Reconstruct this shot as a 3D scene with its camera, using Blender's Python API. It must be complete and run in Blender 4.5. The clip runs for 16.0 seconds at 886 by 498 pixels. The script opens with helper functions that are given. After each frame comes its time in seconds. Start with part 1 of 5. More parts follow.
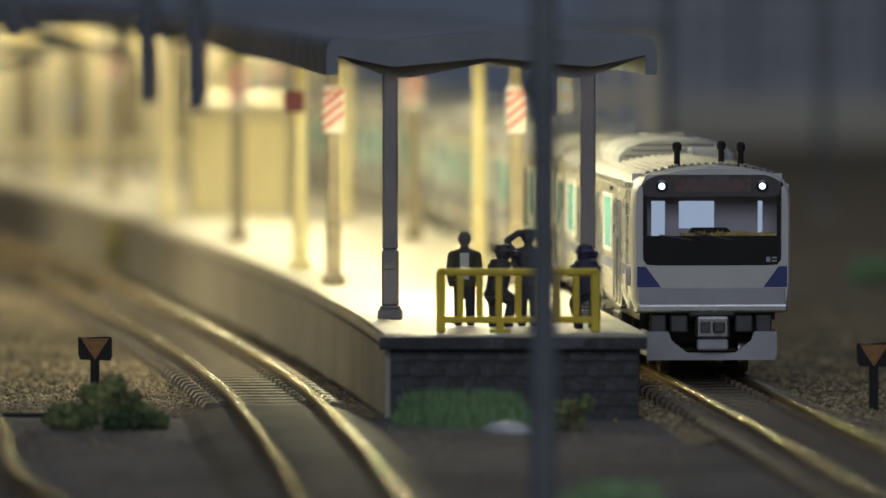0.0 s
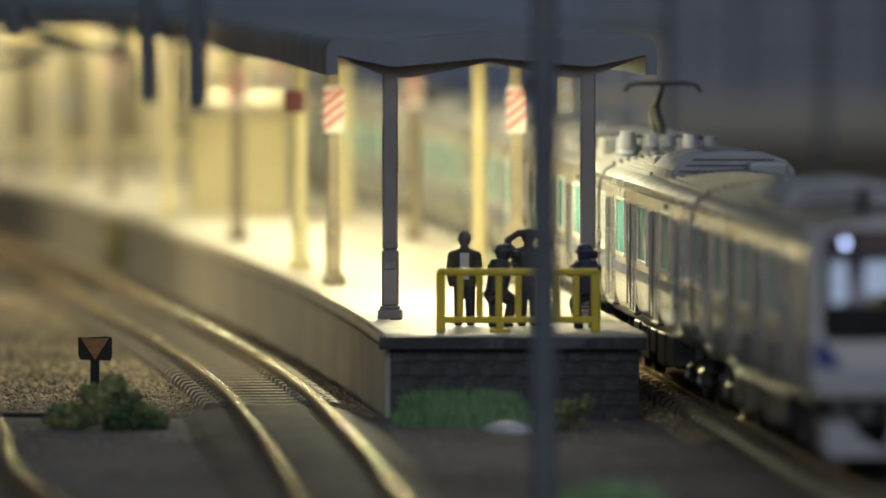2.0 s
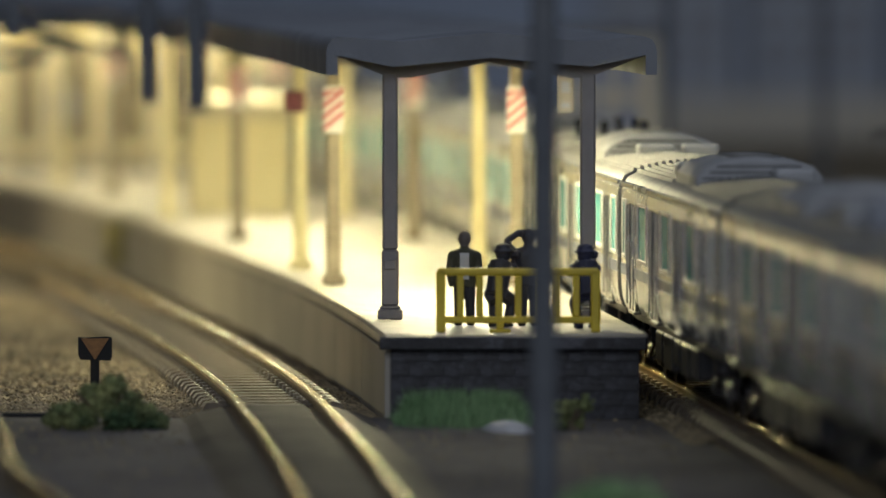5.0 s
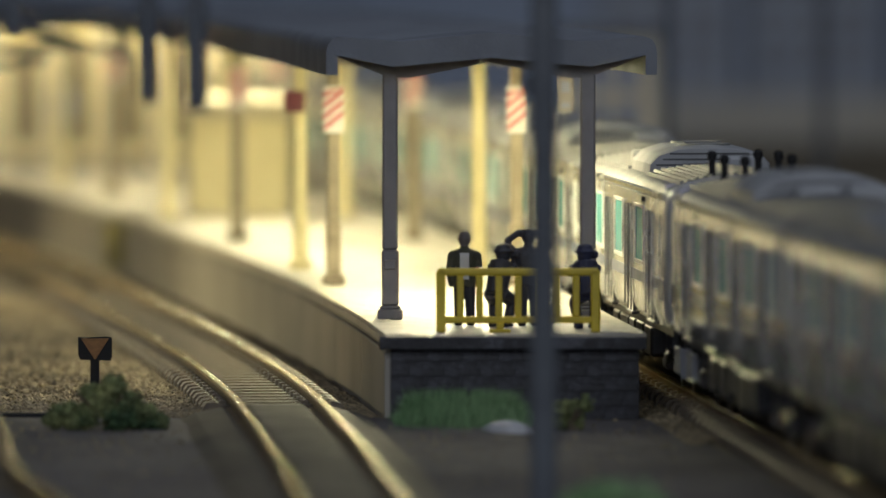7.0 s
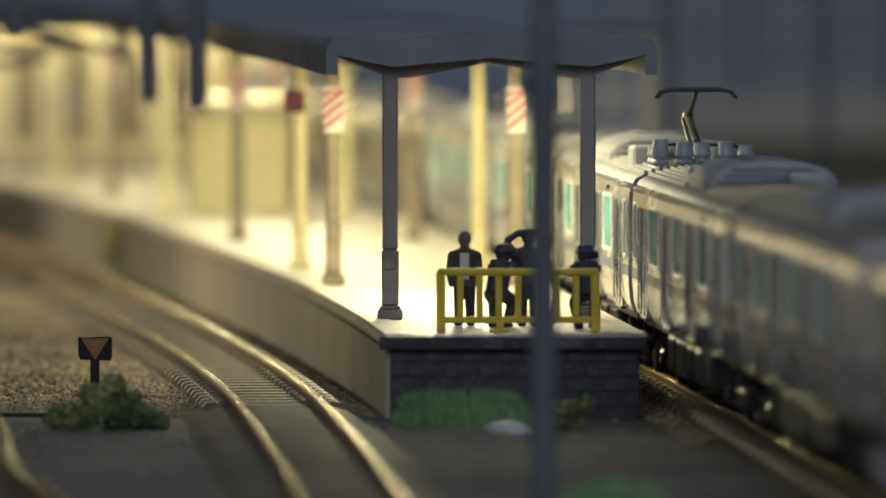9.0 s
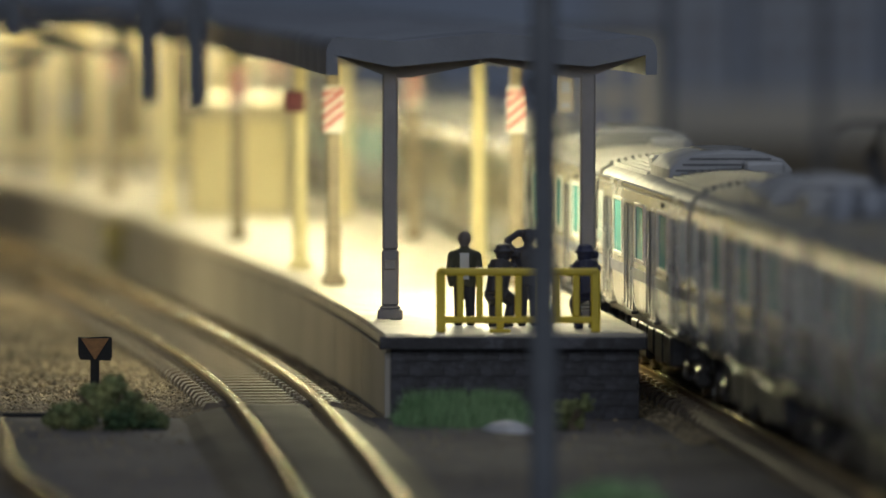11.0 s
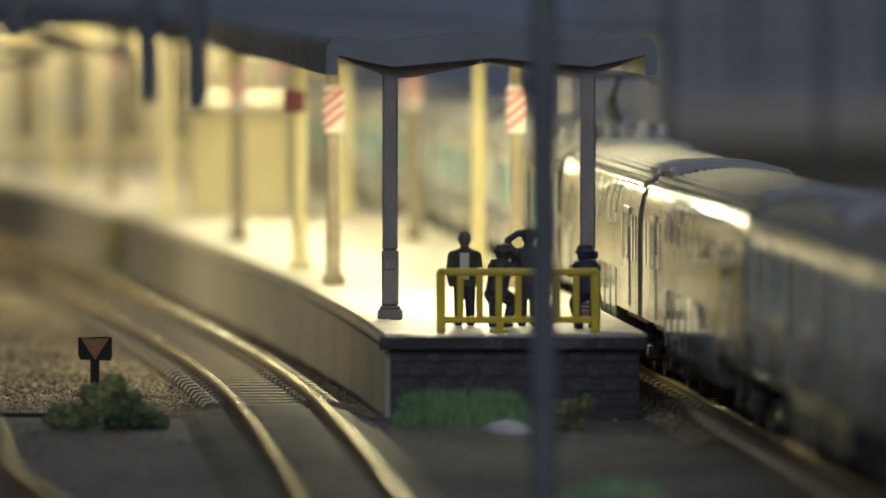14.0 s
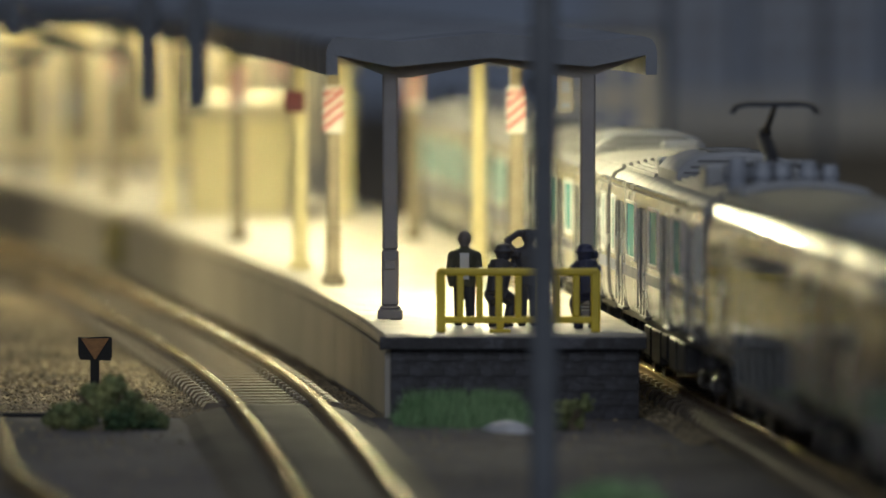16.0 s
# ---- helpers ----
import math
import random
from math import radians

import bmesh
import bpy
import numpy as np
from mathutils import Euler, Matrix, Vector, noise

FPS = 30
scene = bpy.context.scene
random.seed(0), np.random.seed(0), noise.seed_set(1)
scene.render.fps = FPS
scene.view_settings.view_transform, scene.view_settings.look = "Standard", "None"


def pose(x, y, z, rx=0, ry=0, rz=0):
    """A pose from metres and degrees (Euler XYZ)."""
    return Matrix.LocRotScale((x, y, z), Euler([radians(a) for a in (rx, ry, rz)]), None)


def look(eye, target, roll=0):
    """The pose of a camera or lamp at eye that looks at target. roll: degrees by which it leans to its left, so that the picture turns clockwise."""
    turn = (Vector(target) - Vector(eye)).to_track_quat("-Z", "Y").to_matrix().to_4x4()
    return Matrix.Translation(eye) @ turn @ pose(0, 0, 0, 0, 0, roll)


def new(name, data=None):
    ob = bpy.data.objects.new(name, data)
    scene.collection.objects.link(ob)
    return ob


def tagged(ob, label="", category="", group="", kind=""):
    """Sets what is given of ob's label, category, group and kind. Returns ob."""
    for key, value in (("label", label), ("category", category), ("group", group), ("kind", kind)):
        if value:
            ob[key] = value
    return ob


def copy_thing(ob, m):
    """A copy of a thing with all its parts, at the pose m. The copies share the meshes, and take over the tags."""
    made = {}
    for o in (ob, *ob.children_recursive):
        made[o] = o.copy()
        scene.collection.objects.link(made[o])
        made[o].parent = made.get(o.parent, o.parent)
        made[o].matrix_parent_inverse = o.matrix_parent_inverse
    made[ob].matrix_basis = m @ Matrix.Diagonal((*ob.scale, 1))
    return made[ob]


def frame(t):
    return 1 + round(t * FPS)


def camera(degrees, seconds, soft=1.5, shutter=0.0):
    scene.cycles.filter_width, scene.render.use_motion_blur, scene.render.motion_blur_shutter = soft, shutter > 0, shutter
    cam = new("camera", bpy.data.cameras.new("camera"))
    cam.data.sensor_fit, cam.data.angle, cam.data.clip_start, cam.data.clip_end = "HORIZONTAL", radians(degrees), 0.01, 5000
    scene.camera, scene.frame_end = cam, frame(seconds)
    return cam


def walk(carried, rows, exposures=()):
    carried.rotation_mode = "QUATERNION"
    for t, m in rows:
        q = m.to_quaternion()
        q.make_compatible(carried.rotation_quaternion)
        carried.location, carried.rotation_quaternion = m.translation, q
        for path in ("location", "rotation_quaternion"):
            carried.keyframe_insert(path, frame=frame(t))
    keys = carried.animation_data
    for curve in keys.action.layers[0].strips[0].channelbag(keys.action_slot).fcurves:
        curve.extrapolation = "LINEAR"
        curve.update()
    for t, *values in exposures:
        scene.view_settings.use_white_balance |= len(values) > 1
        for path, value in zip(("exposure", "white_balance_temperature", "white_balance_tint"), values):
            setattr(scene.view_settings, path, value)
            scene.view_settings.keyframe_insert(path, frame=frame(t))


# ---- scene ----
cam = camera(5.984, 16.0, soft=1.5)
walk(cam, [(0.0, pose(0, 0, 0.0541, 87.896, 0, 0)), (16.0, pose(0, 0, 0.0541, 87.896, 0, 0))],
     exposures=[(0.0, 0.0), (16.0, 0.0)])
cam.data.dof.use_dof = True
cam.data.dof.focus_distance = 1.043
cam.data.dof.aperture_fstop = 34.0

M = 0.001  # the layout is an N gauge model, 1:150; shapes below are in millimetres

# ---- light ----
world = bpy.data.worlds.new("room_dusk")
scene.world = world
world.use_nodes = True
world.node_tree.nodes["Background"].inputs[0].default_value = (0.32, 0.40, 0.55, 1)
world.node_tree.nodes["Background"].inputs[1].default_value = 0.02


def area_lamp(name, at, target, sx, sy, watts, colour):
    data = bpy.data.lights.new(name, "AREA")
    data.shape, data.size, data.size_y = "RECTANGLE", sx * M, sy * M
    data.energy, data.color = watts, colour
    ob = new(name, data)
    ob.matrix_world = look([c * M for c in at], [c * M for c in target])
    return ob


# daylight of a dull evening through the room's window behind the camera
area_lamp("window_light", (-100, -940, 660), (0, 1050, 0), 1500, 760, 11.5, (0.80, 0.87, 1.0))
# a dim ceiling panel in the room
area_lamp("ceiling_glow", (250, 1300, 1235), (250, 1300, 0), 900, 900, 2.9, (0.74, 0.83, 1.0))


# ---- materials ----
def material(name, colour, rough=0.6, metal=0.0, other=None, size=1.0, mix=0.5, bump=0.0, bump_size=None, spec=0.5, detail=4.0, island=0.0, coat=0.0):
    """size: of the blotches in millimetres."""
    m = bpy.data.materials.new(name)
    m.use_nodes = True
    nt = m.node_tree
    b = nt.nodes["Principled BSDF"]
    b.inputs["Roughness"].default_value, b.inputs["Metallic"].default_value = rough, metal
    b.inputs["Specular IOR Level"].default_value = spec
    b.inputs["Coat Weight"].default_value = coat
    c1 = (*colour, 1)
    c2 = (*(other or [c * 0.75 for c in colour]), 1)
    co = nt.nodes.new("ShaderNodeTexCoord")
    n1 = nt.nodes.new("ShaderNodeTexNoise")
    n1.inputs["Scale"].default_value, n1.inputs["Detail"].default_value = 1000 / size, detail
    n2 = nt.nodes.new("ShaderNodeTexNoise")
    n2.inputs["Scale"].default_value, n2.inputs["Detail"].default_value = 1000 / size / 9, 3
    add = nt.nodes.new("ShaderNodeMath")
    add.operation = "ADD"
    ramp = nt.nodes.new("ShaderNodeMapRange")
    ramp.inputs[1].default_value, ramp.inputs[2].default_value = 0.75, 1.25
    ramp.inputs[4].default_value = mix * 2
    blend = nt.nodes.new("ShaderNodeMix")
    blend.data_type = "RGBA"
    blend.inputs[6].default_value, blend.inputs[7].default_value = c1, c2
    for n in (n1, n2):
        nt.links.new(co.outputs["Object"], n.inputs["Vector"])
    nt.links.new(n1.outputs[0], add.inputs[0])
    nt.links.new(n2.outputs[0], add.inputs[1])
    nt.links.new(add.outputs[0], ramp.inputs[0])
    nt.links.new(ramp.outputs[0], blend.inputs[0])
    out = blend.outputs[2]
    if island:
        geo = nt.nodes.new("ShaderNodeNewGeometry")
        hsv = nt.nodes.new("ShaderNodeHueSaturation")
        mr = nt.nodes.new("ShaderNodeMapRange")
        mr.inputs[3].default_value, mr.inputs[4].default_value = 1 - island, 1 + island
        nt.links.new(geo.outputs["Random Per Island"], mr.inputs[0])
        nt.links.new(mr.outputs[0], hsv.inputs["Value"])
        nt.links.new(out, hsv.inputs["Color"])
        out = hsv.outputs[0]
    nt.links.new(out, b.inputs["Base Color"])
    rr = nt.nodes.new("ShaderNodeMapRange")
    rr.inputs[1].default_value, rr.inputs[2].default_value = 0.6, 1.4
    rr.inputs[3].default_value, rr.inputs[4].default_value = max(0.02, rough - 0.1), min(1, rough + 0.1)
    nt.links.new(add.outputs[0], rr.inputs[0])
    nt.links.new(rr.outputs[0], b.inputs["Roughness"])
    if bump:
        n3 = nt.nodes.new("ShaderNodeTexNoise")
        n3.inputs["Scale"].default_value, n3.inputs["Detail"].default_value = 1000 / (bump_size or size), 5
        nt.links.new(co.outputs["Object"], n3.inputs["Vector"])
        bp = nt.nodes.new("ShaderNodeBump")
        bp.inputs["Strength"].default_value, bp.inputs["Distance"].default_value = 0.8, bump * M
        nt.links.new(n3.outputs[0], bp.inputs["Height"])
        nt.links.new(bp.outputs[0], b.inputs["Normal"])
    return m


def glowing(name, colour, strength):
    m = bpy.data.materials.new(name)
    m.use_nodes = True
    nt = m.node_tree
    nt.nodes.remove(nt.nodes["Principled BSDF"])
    e = nt.nodes.new("ShaderNodeEmission")
    e.inputs[0].default_value, e.inputs[1].default_value = (*colour, 1), strength
    nt.links.new(e.outputs[0], nt.nodes["Material Output"].inputs[0])
    return m


def clear_glass(name, tint, rough=0.03):
    """Thin tinted plastic glazing: see-through with a clear gloss on it."""
    m = bpy.data.materials.new(name)
    m.use_nodes = True
    nt = m.node_tree
    nt.nodes.remove(nt.nodes["Principled BSDF"])
    t = nt.nodes.new("ShaderNodeBsdfTransparent")
    t.inputs[0].default_value = (*tint, 1)
    g = nt.nodes.new("ShaderNodeBsdfGlossy")
    g.inputs["Roughness"].default_value = rough
    f = nt.nodes.new("ShaderNodeFresnel")
    f.inputs[0].default_value = 1.45
    x = nt.nodes.new("ShaderNodeMixShader")
    nt.links.new(f.outputs[0], x.inputs[0])
    nt.links.new(t.outputs[0], x.inputs[1])
    nt.links.new(g.outputs[0], x.inputs[2])
    nt.links.new(x.outputs[0], nt.nodes["Material Output"].inputs[0])
    return m


def tinted_plastic(name, colour):
    """Milky tinted glazing: half see-through, half coloured, glossy."""
    m = material(name, colour, 0.22, other=[c * 0.85 for c in colour], size=8, spec=0.08)
    nt = m.node_tree
    x = nt.nodes.new("ShaderNodeMixShader")
    t = nt.nodes.new("ShaderNodeBsdfTransparent")
    t.inputs[0].default_value = (0.6, 0.85, 0.8, 1)
    x.inputs[0].default_value = 0.18
    nt.links.new(nt.nodes["Principled BSDF"].outputs[0], x.inputs[1])
    nt.links.new(t.outputs[0], x.inputs[2])
    nt.links.new(x.outputs[0], nt.nodes["Material Output"].inputs[0])
    return m


SCENERY = material("scenery_brown", (0.24, 0.185, 0.105), 0.9, other=(0.14, 0.108, 0.065), size=2.5, mix=0.6, bump=0.5, bump_size=1.2)
ROADWAY = material("road_paint", (0.125, 0.11, 0.10), 0.9, other=(0.075, 0.066, 0.062), size=4, mix=0.6, bump=0.15, bump_size=0.8)
BALLAST = material("ballast_stone", (0.34, 0.27, 0.155), 0.75, other=(0.16, 0.125, 0.075), size=3, island=0.45)
CONCRETE = material("platform_concrete", (0.38, 0.35, 0.30), 0.7, other=(0.28, 0.26, 0.22), size=22, mix=0.5, bump=0.05, bump_size=0.6)
PAVING = material("platform_paving", (0.54, 0.49, 0.40), 0.52, other=(0.42, 0.385, 0.315), size=2, bump=0.22, bump_size=0.6)
BLOCKWORK = material("dark_blockwork", (0.052, 0.052, 0.068), 0.5, other=(0.010, 0.009, 0.012), size=1.6, mix=0.9, bump=0.15, bump_size=0.5)
SLEEPER = material("sleeper_brown", (0.18, 0.14, 0.09), 0.45, other=(0.08, 0.06, 0.04), size=1.5)
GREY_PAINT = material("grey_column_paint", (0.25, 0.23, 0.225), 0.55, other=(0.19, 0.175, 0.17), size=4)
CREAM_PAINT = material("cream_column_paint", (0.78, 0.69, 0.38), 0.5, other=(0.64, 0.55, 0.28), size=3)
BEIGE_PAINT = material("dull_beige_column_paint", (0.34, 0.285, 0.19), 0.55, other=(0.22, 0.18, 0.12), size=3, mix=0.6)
ROOF_GREY = material("roof_slate_grey", (0.22, 0.235, 0.265), 0.75, other=(0.15, 0.16, 0.185), size=9, bump=0.1, bump_size=1)
CREAM_WALL = material("cream_wall", (0.74, 0.65, 0.38), 0.7, other=(0.66, 0.57, 0.32), size=8)
WHITE_WALL = material("white_trim", (0.64, 0.60, 0.48), 0.6, other=(0.56, 0.52, 0.41), size=6)
YELLOW = material("yellow_plastic", (0.62, 0.47, 0.02), 0.42, other=(0.50, 0.37, 0.02), size=2)
DARK_POLE = material("dark_mast_paint", (0.075, 0.085, 0.10), 0.55, other=(0.055, 0.062, 0.075), size=4)
RED = material("red_paint", (0.55, 0.10, 0.09), 0.5, other=(0.45, 0.08, 0.07), size=1)
WHITE = material("white_paint", (0.78, 0.74, 0.68), 0.5, other=(0.70, 0.66, 0.58), size=1)
BLACK = material("black_plastic", (0.010, 0.010, 0.011), 0.65, other=(0.018, 0.017, 0.016), size=1.5, spec=0.25)
ORANGE = material("orange_marker", (0.36, 0.17, 0.05), 0.7, other=(0.20, 0.10, 0.035), size=0.9, mix=0.7)
FOLIAGE = material("foam_foliage", (0.27, 0.28, 0.11), 0.95, other=(0.04, 0.075, 0.03), size=3.5, mix=0.6, island=0.45)
GRASS = material("static_grass", (0.28, 0.42, 0.21), 0.9, other=(0.15, 0.28, 0.12), size=2, island=0.35)
SILVER = material("silver_body", (0.59, 0.585, 0.565), 0.23, 0.85, other=(0.50, 0.495, 0.48), size=6)
SILVER_DOOR = material("silver_door", (0.60, 0.595, 0.575), 0.22, 0.85, other=(0.51, 0.505, 0.49), size=6)
WHITE_FACE = material("white_cab_face", (0.55, 0.545, 0.53), 0.35, other=(0.47, 0.465, 0.455), size=5)
SKIRT_GREY = material("pale_grey_skirt", (0.37, 0.375, 0.41), 0.45, other=(0.30, 0.305, 0.34), size=4)
BLUE = material("deep_blue_band", (0.018, 0.03, 0.16), 0.35, other=(0.022, 0.035, 0.18), size=3)
CAR_ROOF = material("grey_car_roof", (0.23, 0.226, 0.22), 0.5, other=(0.18, 0.178, 0.175), size=5)
ROOF_UNIT = material("roof_unit_grey", (0.34, 0.342, 0.35), 0.45, other=(0.27, 0.275, 0.28), size=4)
UNDER = material("underframe_black", (0.035, 0.035, 0.04), 0.36, other=(0.06, 0.056, 0.052), size=1.5)
WHEEL = material("dark_wheel_steel", (0.30, 0.29, 0.28), 0.3, 1.0, size=2)
RUBBER = material("gangway_rubber", (0.05, 0.05, 0.055), 0.8, size=2)
GLAZING = tinted_plastic("green_tinted_glazing", (0.15, 0.46, 0.47))
DOOR_GLASS = material("smoked_door_glass", (0.10, 0.15, 0.155), 0.1, other=(0.08, 0.12, 0.125), size=8, spec=0.5)
WINDSCREEN = clear_glass("windscreen", (0.86, 0.86, 0.88), 0.02)
CAR_INSIDE = material("cream_interior", (0.30, 0.36, 0.34), 0.8, size=5)
HEADLAMP = glowing("headlamp_glow", (0.50, 0.62, 1.0), 4.0)
CAR_LIGHT = glowing("interior_led_glow", (0.60, 0.76, 1.0), 0.65)
FILL_LENS_GLOW = glowing("fill_lens_glow", (1.0, 0.80, 0.38), 6.2)
LED_STRIP = glowing("warm_led_strip", (1.0, 0.78, 0.38), 10.0)


# ---- shape helpers ----
class Shape:
    """Collects vertices and faces in millimetres."""

    def __init__(self):
        self.v, self.f = [], []

    def add(self, v, f):
        o = len(self.v)
        self.v += [tuple(p) for p in v]
        self.f += [tuple(i + o for i in q) for q in f]
        return self

    def box(self, x0, x1, y0, y1, z0, z1, b=0.0):
        """A box whose twelve edges are chamfered by b."""
        if b <= 0:
            v = [(x, y, z) for x in (x0, x1) for y in (y0, y1) for z in (z0, z1)]
            return self.add(v, [(0, 1, 3, 2), (4, 6, 7, 5), (0, 4, 5, 1), (2, 3, 7, 6), (0, 2, 6, 4), (1, 5, 7, 3)])
        b = min(b, abs(x1 - x0) / 2.2, abs(y1 - y0) / 2.2, abs(z1 - z0) / 2.2)
        rings = []
        for z, k in ((z0, b), (z0 + b, 0), (z1 - b, 0), (z1, b)):
            rings.append([(x0 + b + k * 0, y0 + k, z), (x1 - b, y0 + k, z), (x1 - k, y0 + b, z), (x1 - k, y1 - b, z),
                          (x1 - b, y1 - k, z), (x0 + b, y1 - k, z), (x0 + k, y1 - b, z), (x0 + k, y0 + b, z)])
        return self.rings(rings)

    def rings(self, rings, close=True, caps=True):
        n = len(rings[0])
        v = [p for r in rings for p in r]
        f = []
        for i in range(len(rings) - 1):
            for j in range(n if close else n - 1):
                k = (j + 1) % n
                f.append((i * n + j, i * n + k, (i + 1) * n + k, (i + 1) * n + j))
        if caps:
            f.append(tuple(reversed(range(n))))
            f.append(tuple((len(rings) - 1) * n + j for j in range(n)))
        return self.add(v, f)

    def prism(self, outline, a, b, axis="y"):
        """Pushes an outline from a to b; the outline is in the other two axes."""
        put = {"y": lambda p, t: (p[0], t, p[1]), "x": lambda p, t: (t, p[0], p[1]), "z": lambda p, t: (p[0], p[1], t)}[axis]
        return self.rings([[put(p, t) for p in outline] for t in (a, b)])

    def rod(self, p, q, r, r2=None, n=8):
        p, q = Vector(p), Vector(q)
        d = (q - p).normalized()
        u = d.orthogonal().normalized()
        w = d.cross(u)
        rings = []
        for c, rad in ((p, r), (q, r if r2 is None else r2)):
            rings.append([c + (u * math.cos(2 * math.pi * i / n) + w * math.sin(2 * math.pi * i / n)) * rad for i in range(n)])
        return self.rings(rings)

    def lathe(self, profile, n=12, at=(0, 0, 0)):
        """profile: (radius, height) pairs round the z axis."""
        return self.rings([[(at[0] + r * math.cos(2 * math.pi * i / n), at[1] + r * math.sin(2 * math.pi * i / n), at[2] + z) for i in range(n)] for r, z in profile])

    def sweep(self, section, path):
        """section: (side, up) pairs carried along path points (x, y, z) that lie nearly level."""
        rings = []
        for i, p in enumerate(path):
            a, b = Vector(path[max(i - 1, 0)]), Vector(path[min(i + 1, len(path) - 1)])
            d = (b - a)
            side = Vector((d.y, -d.x, 0)).normalized()
            rings.append([Vector(p) + side * s + Vector((0, 0, u)) for s, u in section])
        return self.rings(rings)

    def ball(self, at, r, n=8, squash=1.0):
        prof = [(max(0.02, r * math.sin(math.pi * k / 6)), -r * squash * math.cos(math.pi * k / 6)) for k in range(7)]
        return self.lathe(prof, n, at)

    def moved(self, m):
        self.v = [tuple(m @ Vector(p)) for p in self.v]
        return self

    def mesh(self, name, mat, smooth=False):
        me = bpy.data.meshes.new(name)
        me.from_pydata([(x * M, y * M, z * M) for x, y, z in self.v], [], self.f)
        bm = bmesh.new()
        bm.from_mesh(me)
        bmesh.ops.recalc_face_normals(bm, faces=bm.faces)
        bm.to_mesh(me)
        bm.free()
        me.materials.append(mat)
        if smooth:
            me.shade_smooth()
            me.set_sharp_from_angle(angle=radians(35))
        return me


def part(name, shape, mat, parent=None, label="", smooth=False, at=(0, 0, 0), turn=0):
    ob = new(name, shape.mesh(name, mat, smooth))
    ob.matrix_basis = pose(at[0] * M, at[1] * M, at[2] * M, 0, 0, turn)
    if parent:
        ob.parent = parent
    if label:
        ob["label"] = label
    return ob


def thing(name, label, category, at=(0, 0, 0), turn=0, group="", kind=""):
    ob = new(name)
    ob.empty_display_size = 0.005
    ob.matrix_basis = pose(at[0] * M, at[1] * M, at[2] * M, 0, 0, turn)
    return tagged(ob, label, category, group, kind)


# ---- the lines of track and platform ----
def slope_at(s):
    """Heading of the main track, radians off the view axis, at s millimetres past its zero."""
    h = 0.068
    if s < -262:
        h += (min(-262 - s, 358)) / 3600
    if s < -620:
        h += min(-620 - s, 1900) / 1500
    return h


def main_line():
    """Points of the main track's centre, from far to near, by s."""
    step, table = 5.0, {}
    x, y = 33.2, 1038.0
    s = 0.0
    table[0.0] = (x, y)
    while s < 2600:
        h = slope_at(s)
        x, y, s = x + math.sin(h) * step, y - math.cos(h) * step, s + step
        table[s] = (x, y)
    x, y, s = 33.2, 1038.0, 0.0
    while s > -2700:
        h = slope_at(s)
        x, y, s = x - math.sin(h) * step, y + math.cos(h) * step, s - step
        table[s] = (x, y)
    keys = sorted(table)
    return np.array(keys), np.array([table[k] for k in keys])


LINE_S, LINE_P = main_line()


def on_line(s):
    return float(np.interp(s, LINE_S, LINE_P[:, 0])), float(np.interp(s, LINE_S, LINE_P[:, 1]))


def line_points(a, b, step, off=0.0, z=0.0):
    out = []
    for s in np.arange(a, b + 0.01, step):
        x, y = on_line(s)
        h = slope_at(s)
        out.append((x + math.cos(h) * off, y + math.sin(h) * off, z))
    return out


def smooth_line(points, n):
    """A smooth curve of n points through the control points (x, y)."""
    p = np.array(points, float)
    t = np.linspace(0, len(p) - 1, n)
    out = []
    for u in t:
        i = min(int(u), len(p) - 2)
        k = u - i
        a, b, c, d = p[max(i - 1, 0)], p[i], p[i + 1], p[min(i + 2, len(p) - 1)]
        out.append(tuple(0.5 * (2 * b + (c - a) * k + (2 * a - 5 * b + 4 * c - d) * k * k + (3 * b - a - 3 * c + d) * k ** 3)))
    return out


GROUND = -3.0
TOP = 7.15
EDGE_LEFT = smooth_line([(-6.3, 1000), (-10.6, 1059), (-18.4, 1146), (-27.6, 1230), (-38.1, 1316), (-49.6, 1405), (-62.5, 1494), (-77.4, 1585), (-92, 1668), (-108, 1745), (-136, 1870)], 60)
EDGE_RIGHT = [(x, y) for x, y, z in line_points(-950, 35, 20, -12.0)][::-1]


DIM_PANEL = glowing("dim_panel_glow", (0.74, 0.83, 1.0), 0.25)


